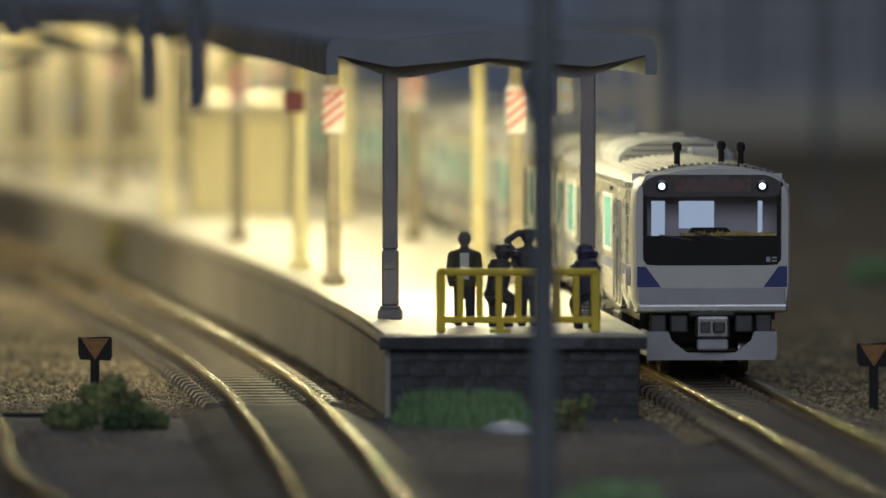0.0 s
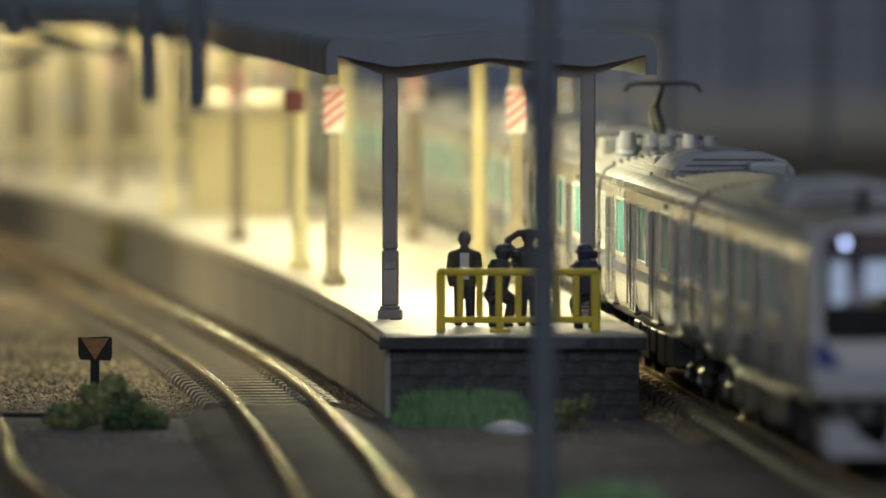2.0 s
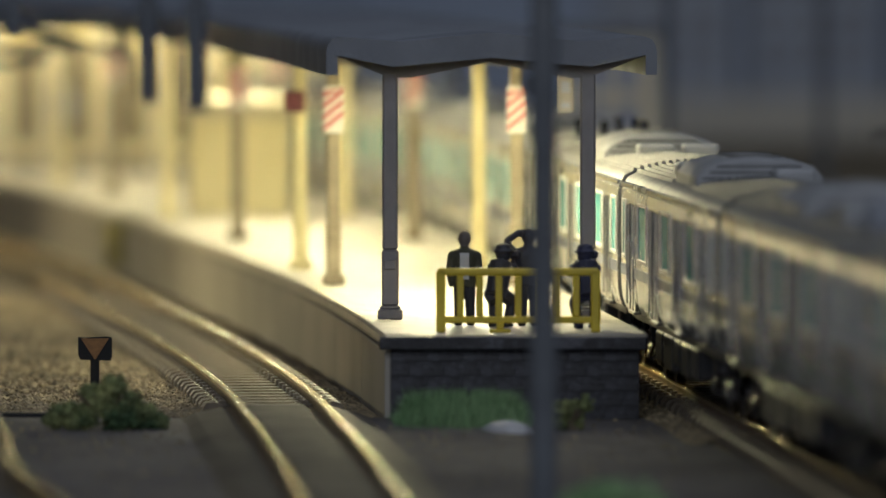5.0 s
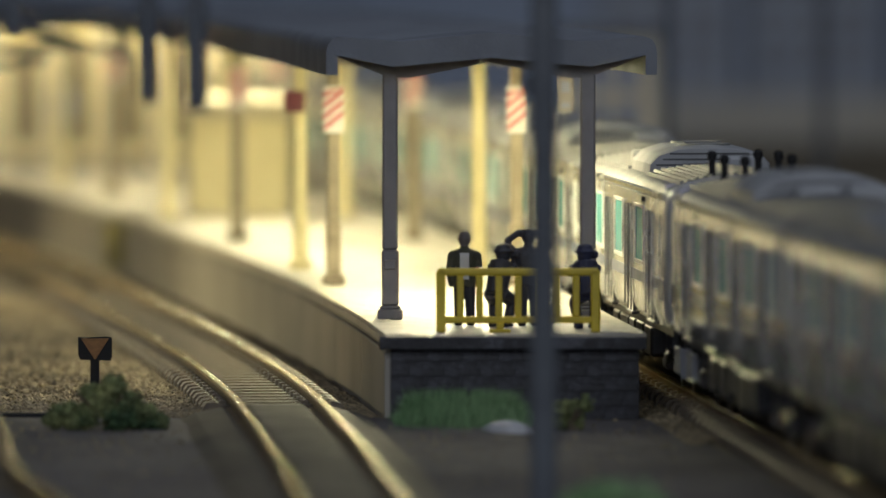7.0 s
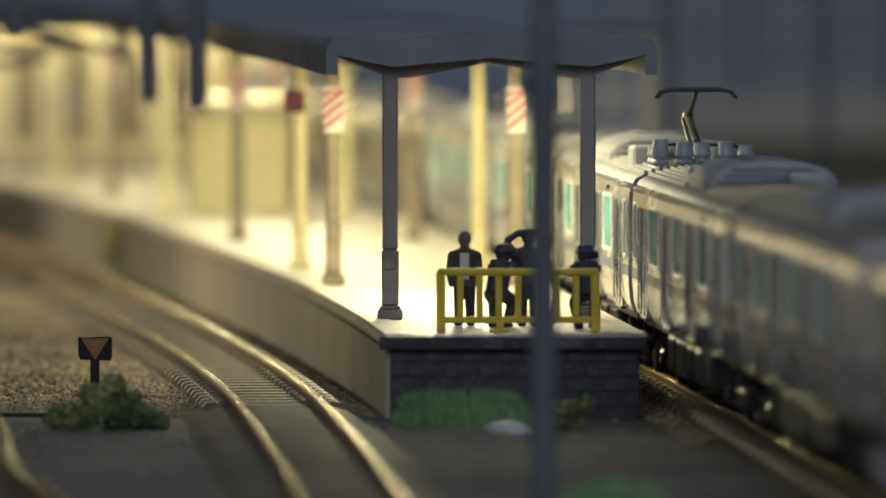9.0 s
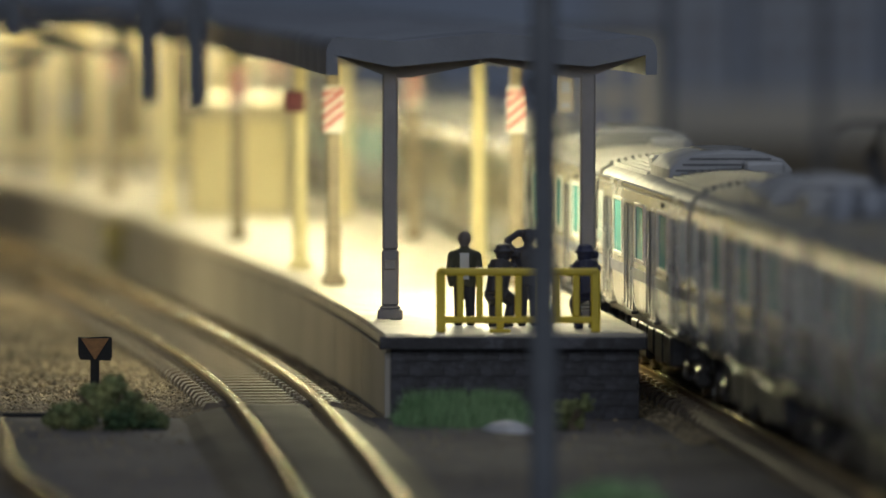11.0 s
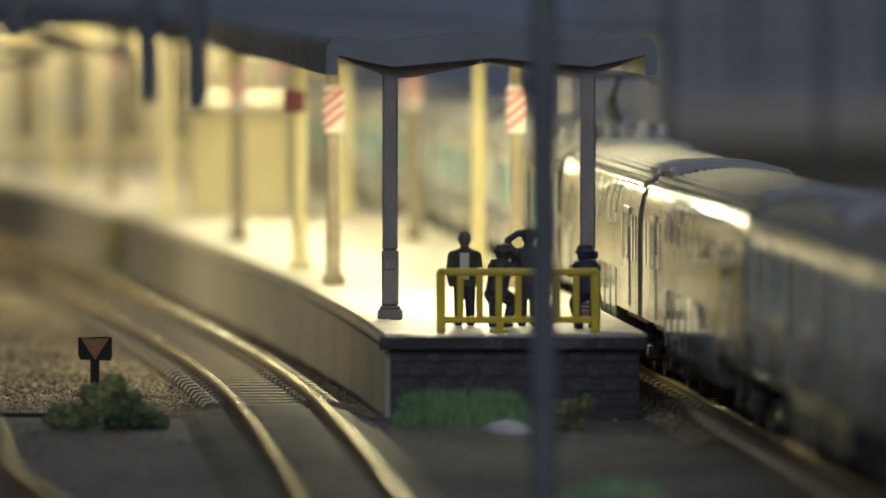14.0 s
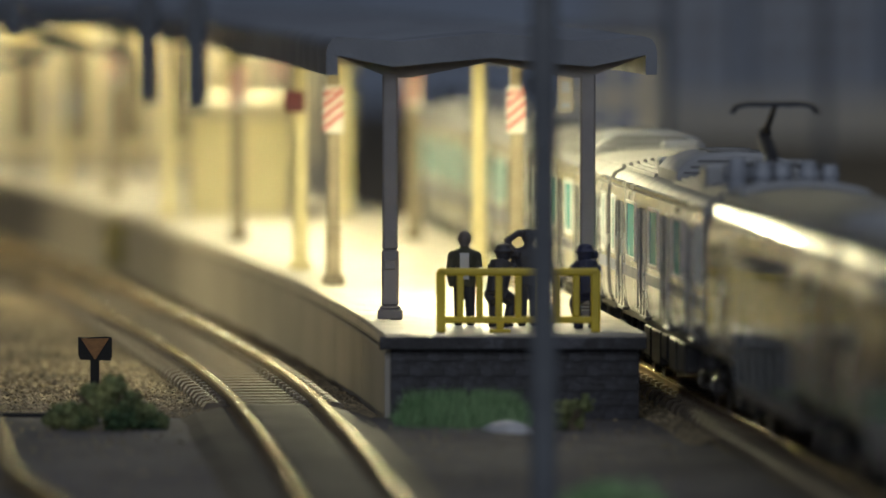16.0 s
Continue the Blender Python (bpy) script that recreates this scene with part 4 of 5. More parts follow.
def bogie(t, y):
    s = Shape().box(-6.4, 6.4, -4, 4, 3.4, 6.4, 0.4)
    for k in (-1, 1):
        s.box(k * 6.5 - 0.6, k * 6.5 + 0.6, -10.5, 10.5, 3.6, 4.9, 0.3)
        for w in (-7, 7):
            s.box(k * 6.7 - 0.8, k * 6.7 + 0.8, w - 1.7, w + 1.7, 2.0, 4.2, 0.35)
        s.lathe([(1.3, 0), (1.5, 0.3), (1.5, 1.9), (1.3, 2.2)], 12, (k * 6.6, 0, 4.6))
        s.rod((k * 7.3, -5, 3.0), (k * 7.3, -1.5, 4.4), 0.35)
    b = part("bogie", s, UNDER, t, "black bogie frame", at=(0, y, 0))
    ws = Shape()
    for k in (-1, 1):
        ws.rod((k * 4.15, 0, 0), (k * 4.45, 0, 0), 3.2, n=20).rod((k * 4.45, 0, 0), (k * 5.5, 0, 0), 2.85, n=20)
        for a in range(5):
            c, s_ = math.cos(a * 1.257) * 1.7, math.sin(a * 1.257) * 1.7
            ws.rod((k * 5.45, c, s_), (k * 5.62, c, s_), 0.35, n=6)
    ws.rod((-7.7, 0, 0), (7.7, 0, 0), 0.55)
    for w in (-7.0, 7.0):
        part("wheelset", ws, WHEEL, b, "dark steel wheelset", smooth=True, at=(0, w, 2.85))
    return b


def roof_arc(lift, lo=-8.9, hi=8.9, n=12):
    xs = [lo + (hi - lo) * i / n for i in range(n + 1)]
    return [(x, float(np.interp(abs(x), [0, 4.0, 7.4, 9.0], [26.2, 25.9, 25.2, 24.4])) + lift) for x in xs]


def beads(t, arc, y0, a, y1, b):
    """Lengthwise beads of the roof sheeting, left out between a and b."""
    s = Shape()
    x = -7.65
    while x < 7.7:
        z = float(np.interp(x, [p[0] for p in arc], [p[1] for p in arc]))
        for c0, c1 in ((y0, a), (b, y1)):
            s.prism([(x - 0.3, z - 0.15), (x - 0.18, z + 0.3), (x + 0.18, z + 0.3), (x + 0.3, z - 0.15)], c0, c1)
        x += 0.9
    tagged(part("roof_sheet", s, CAR_ROOF, t, "lengthwise beaded grey roof sheeting"), kind="stuff")


def fit_roof(t, kind, y0, y1):
    beads(t, roof_arc(0), y0 + 0.05, -12 + (-8 if kind == "pantograph" else 0), y1 - 0.05, 12 + (-8 if kind == "pantograph" else 0))
    for k in (-1, 1):
        part("gutter", Shape().prism([(k * 9.55, 23.3), (k * 9.85, 23.3), (k * 9.85, 23.75), (k * 9.4, 23.85)], y0 + 0.5, y1 - 0.5), SILVER, t, "silver rain gutter")
    dome = [(-7.6, 25.0), (-7.5, 26.3), (-6.4, 27.5), (-4, 28.3), (0, 28.55), (4, 28.3), (6.4, 27.5), (7.5, 26.3), (7.6, 25.0)]
    low = [(x * 0.97, 25.0 + (z - 25.0) * 0.9) for x, z in dome]
    c = -8.0 if kind == "pantograph" else 0.0
    unit = part("roof_unit", Shape().rings([[(x, c + y, z) for x, z in o] for y, o in ((-11.5, low), (-10.8, dome), (10.8, dome), (11.5, low))]), ROOF_UNIT, t, "domed grey air-conditioning unit", smooth=True)
    for z in (26.0, 26.7, 27.4):
        w = 6.6 - (z - 26) * 1.2
        for e in (-11.6, 11.45):
            part("louvre", Shape().box(-w, w, c + e, c + e + 0.15, z, z + 0.22), END_GREY, unit)
    for y in (c - 5.2, c + 5.2):
        part("fan_grille", Shape().lathe([(3.2, 0), (3.2, 0.25), (2.7, 0.3), (2.7, 0.12), (0.3, 0.12)], 18, (0, y, 28.42)), CAR_ROOF, unit)
    for x, y in ((4.6, c - 17), (-1.2, c - 17), (-3.6, c + 15)):
        part("vent_box", Shape().box(x - 2.4, x + 2.4, y - 2.2, y + 2.2, 25.5, 27.3, 0.35), ROOF_UNIT, t, "small roof vent box")


def pantograph(t):
    fr = Shape()
    for y in (43.0, 50.5):
        fr.box(-4.6, 4.6, y, y + 0.9, 28.0, 28.6, 0.1)
    for x in (-4.6, 3.9):
        fr.box(x, x + 0.7, 43, 51.4, 28.0, 28.6, 0.1)
    p = part("pantograph", fr, ROOF_UNIT, t, "grey single-arm pantograph base", at=(0, -5.5, 0))
    for x in (-4.2, 4.2):
        for y in (43.5, 50.9):
            part("insulator", Shape().lathe([(0.7, 25.2), (0.9, 25.8), (0.6, 26.1), (0.9, 26.5), (0.6, 26.8), (0.9, 27.2), (0.6, 27.6), (0.6, 28.0)], 12, (x, y, 0)), PALE_PART, p, smooth=True)
    part("lower_arm", Shape().rod((0, 50, 28.4), (0.3, 41.5, 31.6), 0.6, 0.5).rod((0.9, 50, 28.4), (1.0, 42, 31.2), 0.25), UNDER, p, "dark lower arm")
    part("upper_arm", Shape().rod((0.3, 41.5, 31.6), (0, 49.0, 34.8), 0.45, 0.32).ball((0.3, 41.5, 31.6), 0.75), UNDER, p, "dark upper arm")
    head = Shape()
    for y in (47.6, 50.4):
        head.rod((-3.2, y, 35.1), (3.2, y, 35.1), 0.28)
        for k in (-1, 1):
            head.rod((k * 3.2, y, 35.1), (k * 4.4, y, 34.8), 0.25, 0.22).rod((k * 4.4, y, 34.8), (k * 5.0, y, 34.0), 0.22, 0.15)
    head.rod((-1.6, 47.6, 35.0), (-1.6, 50.4, 35.0), 0.3).rod((1.6, 47.6, 35.0), (1.6, 50.4, 35.0), 0.3)
    part("collector_head", head, UNDER, p, "dark collector head with horns")
    for x, y, r, h in ((5.6, 61, 1.15, 4.0), (5.4, 57.4, 1.15, 3.4), (2.6, 60.6, 1.2, 3.6), (0.2, 58.6, 1.2, 3.4), (-2.6, 60.2, 1.15, 3.6), (-5.2, 58.8, 1.1, 3.2), (5.6, 53.6, 1.0, 3.0)):
        part("insulator", Shape().lathe([(r * 0.8, 24.6), (r, 25.4), (r * 0.78, 25.8), (r, 26.3), (r * 0.78, 26.7), (r, 27.2), (r * 0.85, 24.6 + h), (r * 0.85, 25.2 + h)], 14, (x, y, 0)), PALE_PART, t, "pale ribbed roof insulator", smooth=True, at=(0, -5.5, 0))
    part("switch_box", Shape().box(-2.5, 2.5, 31.5, 38.5, 25.6, 28.0, 0.3), PALE_PART, t, "pale grey roof switch box", at=(0, -5.5, 0))
    part("arrester_box", Shape().box(3.4, 7.2, 34, 41.5, 24.8, 27.8, 0.3), ROOF_UNIT, t, "grey roof switch box", at=(0, -5.5, 0))
    part("roof_cable", Shape().rod((4, 51, 27.8), (5.4, 57.4, 28.4), 0.18).rod((5.4, 57.4, 28.4), (0.2, 58.6, 28.5), 0.18).rod((0.2, 58.6, 28.5), (-5.2, 58.8, 28.2), 0.18), RUBBER, t, at=(0, -5.5, 0))


def side_of(t, k, y0, y1, doors, windows, cab_door=None):
    """One side: wall with true openings, door leaves and panes."""
    wall, glass = Shape(), []
    edges = []
    for d in doors:
        edges.append((d - 4.1, d + 4.1))
    if cab_door:
        edges.append((cab_door - 1.9, cab_door + 1.9))
    edges.sort()
    y = y0
    solid = []
    for a, b in edges + [(y1, y1)]:
        solid.append((y, a))
        y = b
    skin(wall, k, y0, y1, W1, 23.4, steps=3)
    for a, b in solid:
        skin(wall, k, a, b, 8.1, W0, steps=5)
        y = a
        for wa, wb in [w for w in windows if a <= w[0] and w[1] <= b]:
            skin(wall, k, y, wa, W0, W1, steps=1)
            y = wb
        skin(wall, k, y, b, W0, W1, steps=1)
    part("side_wall", wall, SILVER, t, "brushed silver side wall", smooth=True)
    for a, b in solid:
        part("blue_band", Shape().prism([(k * (HALF + 0.01), 12.4), (k * (HALF + 0.06), 12.4), (k * (HALF + 0.06), 13.7), (k * (HALF + 0.01), 13.7)], a + 0.05, b - 0.05), BAND, t, "slate-blue waist band")
    for a, b in windows:
        fr = part("window", Shape().box(k * 9.78 - 0.05, k * 9.78 + 0.05, a, b, W0, W1), GLAZING, t, "green-tinted side window")
        rim = Shape()
        for c0, c1, d0, d1 in ((a - 0.7, b + 0.7, W0 - 0.5, W0), (a - 0.7, b + 0.7, W1, W1 + 0.4), (a - 0.7, a, W0, W1), (b, b + 0.7, W0, W1)):
            rim.box(k * 9.92 - 0.1, k * 9.92 + 0.1, c0, c1, d0, d1, 0.05)
        part("window_frame", rim, FRAME_PALE, fr, "pale window frame")
        fr.visible_shadow = False
    for d in doors:
        for e in (-1, 1):
            a, b = (d - 4.1, d - 0.08) if e < 0 else (d + 0.08, d + 4.1)
            leaf = Shape()
            x = k * 9.45
            wa, wb, z0, z1 = a + 0.85, b - 0.85, 14.6, 20.6
            for c0, c1, d0, d1 in ((a, b, 8.3, z0), (a, b, z1, W1), (a, wa, z0, z1), (wb, b, z0, z1)):
                leaf.box(x - 0.2, x + 0.2, c0, c1, d0, d1)
            door = part("door", leaf, SILVER_DOOR, t, "plain silver sliding door leaf")
            g = part("door_pane", Shape().box(x + k * 0.14 - 0.05, x + k * 0.14 + 0.05, wa, wb, z0, z1), DOOR_GLASS, door, "pale reflecting door pane")
            g.visible_shadow = False
        part("door_seal", Shape().box(k * 9.5 - 0.2, k * 9.5 + 0.2, d - 0.3, d + 0.3, 8.3, W1), RUBBER, t, "black rubber door seal")
        for y in (d - 4.1, d + 3.6):
            part("door_seal", Shape().box(k * 9.55 - 0.15, k * 9.55 + 0.15, y, y + 0.5, 8.35, W1 - 0.05), RUBBER, t, "black rubber door seal")
        part("door_sill", Shape().box(k * 9.5 - 0.4, k * 9.5 + 0.4, d - 4.0, d + 4.0, 7.9, 8.3, 0.08), UNDER, t)
        for y in (d - 4.35, d + 4.15):
            part("handrail", Shape().box(k * 10.0 - 0.12, k * 10.0 + 0.12, y, y + 0.2, 9.0, 21.2), SILVER_DOOR, t)
    if cab_door:
        x, a, b = k * 9.45, cab_door - 1.9, cab_door + 1.9
        leaf = Shape()
        for c0, c1, d0, d1 in ((a, b, 8.3, 15.0), (a, b, 20.8, W1), (a, a + 0.7, 15, 20.8), (b - 0.7, b, 15, 20.8)):
            leaf.box(x - 0.2, x + 0.2, c0, c1, d0, d1)
        door = part("cab_door", leaf, SILVER_DOOR, t, "silver cab door")
        part("door_pane", Shape().box(x - 0.06, x + 0.06, a + 0.7, b - 0.7, 15, 20.8), DOOR_GLASS, door, "pale reflecting door pane")
    part("side_lamp", Shape().box(k * 9.75 - 0.25, k * 9.75 + 0.25, 28.4, 29.6, 22.2, 22.8, 0.08), BLACK, t)


def ray_out(poly, c, a):
    """Where a ray from c at angle a leaves a convex outline."""
    d = (math.cos(a), math.sin(a))
    best = 0
    n = len(poly)
    for i in range(n):
        (ax, ay), (bx, by) = poly[i], poly[(i + 1) % n]
        ex, ey = bx - ax, by - ay
        den = d[0] * ey - d[1] * ex
        if abs(den) > 1e-9:
            t = ((ax - c[0]) * ey - (ay - c[1]) * ex) / den
            u = ((ax - c[0]) * d[1] - (ay - c[1]) * d[0]) / den
            if t > 0 and -1e-6 <= u <= 1 + 1e-6:
                best = max(best, t)
    return (c[0] + d[0] * best, c[1] + d[1] * best)


def rounded(x0, x1, z0, z1, r, n=5):
    out = []
    for cx, cz, a0 in ((x1 - r, z1 - r, 0), (x0 + r, z1 - r, 90), (x0 + r, z0 + r, 180), (x1 - r, z0 + r, 270)):
        for i in range(n + 1):
            a = radians(a0 + 90 * i / n)
            out.append((cx + r * math.cos(a), cz + r * math.sin(a)))
    return out


def cab_front(t, y1):
    F = y1 + 3.0
    rings = []
    for y, k in ((y1, 1.0), (y1 + 1.6, 0.995), (y1 + 2.5, 0.98), (F, 0.955)):
        rings.append([(x * k, y, 17.5 + (z - 17.5) * k) for x, z in SECTION])
    face = Shape().rings(rings, caps=False)
    hole = rounded(-8.55, 8.55, 13.85, 25.0, 0.9)
    outer = [(x * 0.955, 17.5 + (z - 17.5) * 0.955) for x, z in SECTION]
    c = (0, 18.6)
    angs = [2 * math.pi * i / 72 for i in range(72)]
    o = [ray_out(outer, c, a) for a in angs]
    i_ = [ray_out(hole, c, a) for a in angs]
    face.rings([[(x, F, z) for x, z in o], [(x, F, z) for x, z in i_], [(x, F - 0.7, z) for x, z in i_]], caps=False)
    part("lower_panel", Shape().box(-9.0, 9.0, F - 0.6, F + 0.15, 9.0, 11.1, 0.15), SKIRT_GREY, t, "grey lower front panel")
    part("cab_face", face, WHITE_FACE, t, "white rounded cab face", smooth=True)
    part("cab_sill", Shape().box(-9.3, 9.3, F - 1.5, F + 0.35, 8.1, 9.1, 0.25), SILVER, t, "silver sill under the cab face")
    # windscreen with its black surround
    part("black_surround", Shape().prism(rounded(-8.5, 8.5, 13.9, 17.5, 0.35), F - 0.55, F - 0.25), GLOSS_BLACK, t, "glossy black lower windscreen panel")
    top = Shape().prism(rounded(-8.5, 8.5, 22.3, 24.95, 0.9), F - 0.55, F - 0.25)
    part("black_header", top, HAZED_HEADER, t, "black header panel with reflected haze painted in, and the headlamps")
    part("windscreen", Shape().box(-8.5, 8.5, F - 0.5, F - 0.3, 17.5, 22.3), WINDSCREEN, t, "wide clear windscreen").visible_shadow = False
    for x in (-8.5, 8.0):
        part("pillar", Shape().box(x, x + 0.5, F - 0.55, F - 0.26, 17.4, 22.4), GLOSS_BLACK, t)
    part("wiper", Shape().rod((-2.5, F - 0.15, 17.0), (2.5, F - 0.15, 17.9), 0.1).rod((2.5, F - 0.15, 17.0), (6.5, F - 0.15, 17.6), 0.1), UNDER, t)
    part("destination_display", Shape().box(-4.8, 4.6, F - 0.24, F - 0.2, 22.9, 24.5), DISPLAY, t, "dim reddish destination display")
    for x in (-6.2, 6.2):
        lamp = part("headlamp", Shape().lathe([(0.75, -0.2), (0.75, 0.1), (0.55, 0.12), (0.55, 0.05), (0.05, 0.05)], 16).moved(pose(x, F - 0.2, 23.6, -90)), GLOSS_BLACK, t, "black headlamp rim")
        part("lens", Shape().lathe([(0.42, 0.0), (0.38, 0.2), (0.2, 0.3), (0.05, 0.32)], 16).moved(pose(x, F - 0.22, 23.6, -90)), HEADLAMP, lamp, "lit blue-white headlamp", smooth=True)
    for k in (-1, 1):
        part("blue_corner", Shape().prism([(k * 9.25, 13.75), (k * 9.25, 11.2), (k * 6.3, 11.2), (k * 8.2, 13.75)], F + 0.0, F + 0.06), BLUE, t, "deep blue corner flash")
        part("blue_side", Shape().prism([(y1 + 0.9, 13.75), (y1 + 0.9, 11.2), (y1 - 6, 11.2), (y1 - 6, 13.75)], k * 9.86, k * 9.92, "x"), BLUE, t, "deep blue corner flash")
        # handrail at the corner and skirt wing
        part("skirt", Shape().prism([(k * 7.9, 2.2), (k * 8.05, 5.7), (k * 5.3, 5.7), (k * 4.9, 4.6), (k * 3.0, 3.1), (0, 3.1), (0, 2.2)], F - 1.6, F - 0.9), SKIRT_GREY, t, "pale grey snow-plough skirt")
        part("side_skirt", Shape().box(k * 7.6, k * 8.0, F - 9, F - 0.95, 2.6, 5.7, 0.1), SKIRT_GREY, t)
        part("hose_box", Shape().box(k * 6.5 - 1.0, k * 6.5 + 1.0, F - 2.6, F - 1.4, 5.0, 7.9, 0.2), UNDER, t)
        part("step_plate", Shape().box(k * 4.0 - 1.1, k * 4.0 + 1.1, F - 1.6, F - 0.8, 5.6, 7.8, 0.2), UNDER, t)
    cp = part("coupler", Shape().box(-1.5, 1.5, F - 4, F + 0.2, 5.2, 6.9, 0.2).box(-2.1, 2.1, F - 0.3, F + 0.7, 4.9, 7.6, 0.3), WHEEL, t, "worn steel coupler")
    part("coupler_face", Shape().box(-1.5, 0.0, F + 0.7, F + 1.2, 5.6, 7.0, 0.2).box(0.3, 1.5, F + 0.7, F + 0.9, 5.6, 7.0, 0.1), UNDER, cp)
    part("coupler_hood", Shape().box(-2.9, 2.9, F - 0.8, F + 0.1, 7.5, 9.2, 0.3), UNDER, t)
    part("electric_coupler", Shape().box(-1.9, 1.9, F - 0.2, F + 0.9, 3.5, 4.8, 0.2), SKIRT_GREY, cp)
    part("number_mark", Shape().box(-7.2, -6.7, F - 0.24, F - 0.2, 14.3, 14.9).box(-8.0, -7.4, F - 0.24, F - 0.2, 14.3, 14.5).box(-8.0, -7.4, F - 0.24, F - 0.2, 14.7, 14.9), SKIRT_GREY, t)
    # lit saloon seen through the bulkhead behind the driver
    B = F - 6.5
    bulk = Shape()
    holes = [(5.2, 6.9, 17.2, 21.6), (-0.9, 3.5, 18.2, 21.6), (-6.9, -6.3, 17.6, 21.6)]
    xs = sorted({-9.3, 9.3, *[h[0] for h in holes], *[h[1] for h in holes]})
    for a, b in zip(xs, xs[1:]):
        h = [q for q in holes if q[0] == a and q[1] == b]
        if h:
            bulk.box(a, b, B - 0.4, B, 8.2, h[0][2]).box(a, b, B - 0.4, B, h[0][3], 25)
        else:
            bulk.box(a, b, B - 0.4, B, 8.2, 25)
    part("bulkhead", bulk, CAB_GREY, t, "grey cab bulkhead with lit windows")
    part("light_panel", Shape().box(-7.5, 7.5, B - 2.2, B - 2.0, 14, 24.5), CAR_LIGHT, t, "blue-white lit saloon end")
    part("console", Shape().box(-7.8, 7.8, F - 5, F - 1, 8.2, 17.0, 0.5).box(-2.5, 2.5, F - 4.5, F - 2, 17.0, 18.4, 0.4), BLACK, t, "black driver's console")
    # gold bristles stand in for a warm reflection along the console top
    ridge, rng = Shape(), random.Random(8)
    ridge.box(-8.1, 4.0, F - 1.6, F - 0.7, 17.0, 17.35, 0.05)
    for i in range(90):
        x = 4.0 - 12.0 * i / 90 + rng.uniform(-0.1, 0.1)
        h = 0.25 + 0.4 * rng.random() * (1.0 if -4.5 < x < 2.5 else 0.5)
        ridge.rod((x, F - 1.0, 17.3), (x - rng.uniform(0.1, 0.5), F - 0.9, 17.5 + h), 0.14, 0.07, 5)
    part("console_trim", ridge, GOLD_GLINT, t, "painted gold glint along the console")
    for x, y in ((3.8, F - 6), (-2.3, F - 12.0), (-4.0, F - 5)):
        part("antenna", Shape().lathe([(0.7, 25.2), (0.7, 26.0), (0.38, 26.2), (0.38, 27.8), (0.58, 27.9), (0.58, 28.6), (0.3, 28.9)], 12, (x, y, 0)), BLACK, t, "black roof aerial", smooth=True)


def build_car(kind, label):
    t = thing("train_car", label, "train car", group="cars of the commuter train")
    cab = kind == "cab"
    y0, y1 = -LENGTH / 2, LENGTH / 2 - (3.0 if cab else 0)
    for y in (-39.5, 39.5):
        bogie(t, y)
    if kind == "double":
        double_deck(t, y0, y1)
    else:
        if cab:
            doors = [-45, -17, 11, 39]
            windows = [(-57, -50.4)] + [(d + 8.6, d + 19.4) for d in doors[:3]]
            cab_door = 51.0
        else:
            doors, cab_door = [-44.6, -14.9, 14.9, 44.6], None
            windows = [(-55.8, -52.8), (52.8, 55.8)] + [(d + 9.4, d + 20.4) for d in doors[:3]]
        for k in (-1, 1):
            side_of(t, k, y0, y1, doors, windows, cab_door)
        roof = [(x, z) for x, z in SECTION if z > 23.1]
        roof = [(-9.68, 23.0)] + roof + [(9.68, 23.0)]
        inner = [(x * 0.95, z - 0.5) for x, z in roof]
        part("roof", Shape().prism(roof + inner[::-1], y0, y1), CAR_ROOF, t, "grey curved roof", smooth=True)
        for y in ((y0,) if cab else (y0, y1 - 0.5)):
            part("end_wall", Shape().prism([(x * 0.97, z) for x, z in SECTION], y, y + 0.5), END_GREY, t, "dark grey car end")
        part("floor", Shape().box(-9.1, 9.1, y0 + 0.5, y1 - 0.5, 7.9, 8.5), UNDER, t)
        for k in (-1, 1):
            for d in doors[:3]:
                seats = Shape()
                seats.box(k * 7.4 - 1.6, k * 7.4 + 1.6, d + 4.6, d + 23, 8.5, 11.2, 0.3).box(k * 8.7 - 0.3, k * 8.7 + 0.3, d + 4.6, d + 23, 11.2, 14.2, 0.2)
                part("seat_bank", seats, CAR_INSIDE, t, "green-blue bench seat")
        part("inner_spine", Shape().box(-0.5, 0.5, y0 + 6, y1 - 14, 8.5, 23), CAR_INSIDE, t)
        fit_roof(t, kind, y0, y1)
    eq = Shape()
    for a, b, z in ((-26, -18, 3.0), (-16, -5, 2.6), (-3.5, 3.5, 3.6), (6, 15, 2.8), (17, 26, 3.2)):
        if kind != "double":
            eq.box(-8.6, 8.6, a, b, z, 7.0, 0.35)
    eq.box(-8.4, 8.4, y0 + 3, y1 - 3, 6.9, 7.9)
    part("underframe", eq, UNDER, t, "black underfloor equipment")
    bel = Shape()
    for i in range(10):
        y = y0 - 0.55 - i * 0.6
        bel.box(-4.6 + 0.3 * (i % 2), 4.6 - 0.3 * (i % 2), y, y + 0.55, 8.4, 22.5)
    part("gangway_bellows", bel, RUBBER, t, "black gangway bellows")
    part("car_coupler", Shape().box(-1.0, 1.0, y0 - 6.2, y0 + 1, 5.6, 6.8, 0.2), UNDER, t)
    if kind == "pantograph":
        pantograph(t)
    if cab:
        cab_front(t, y1)
    return t


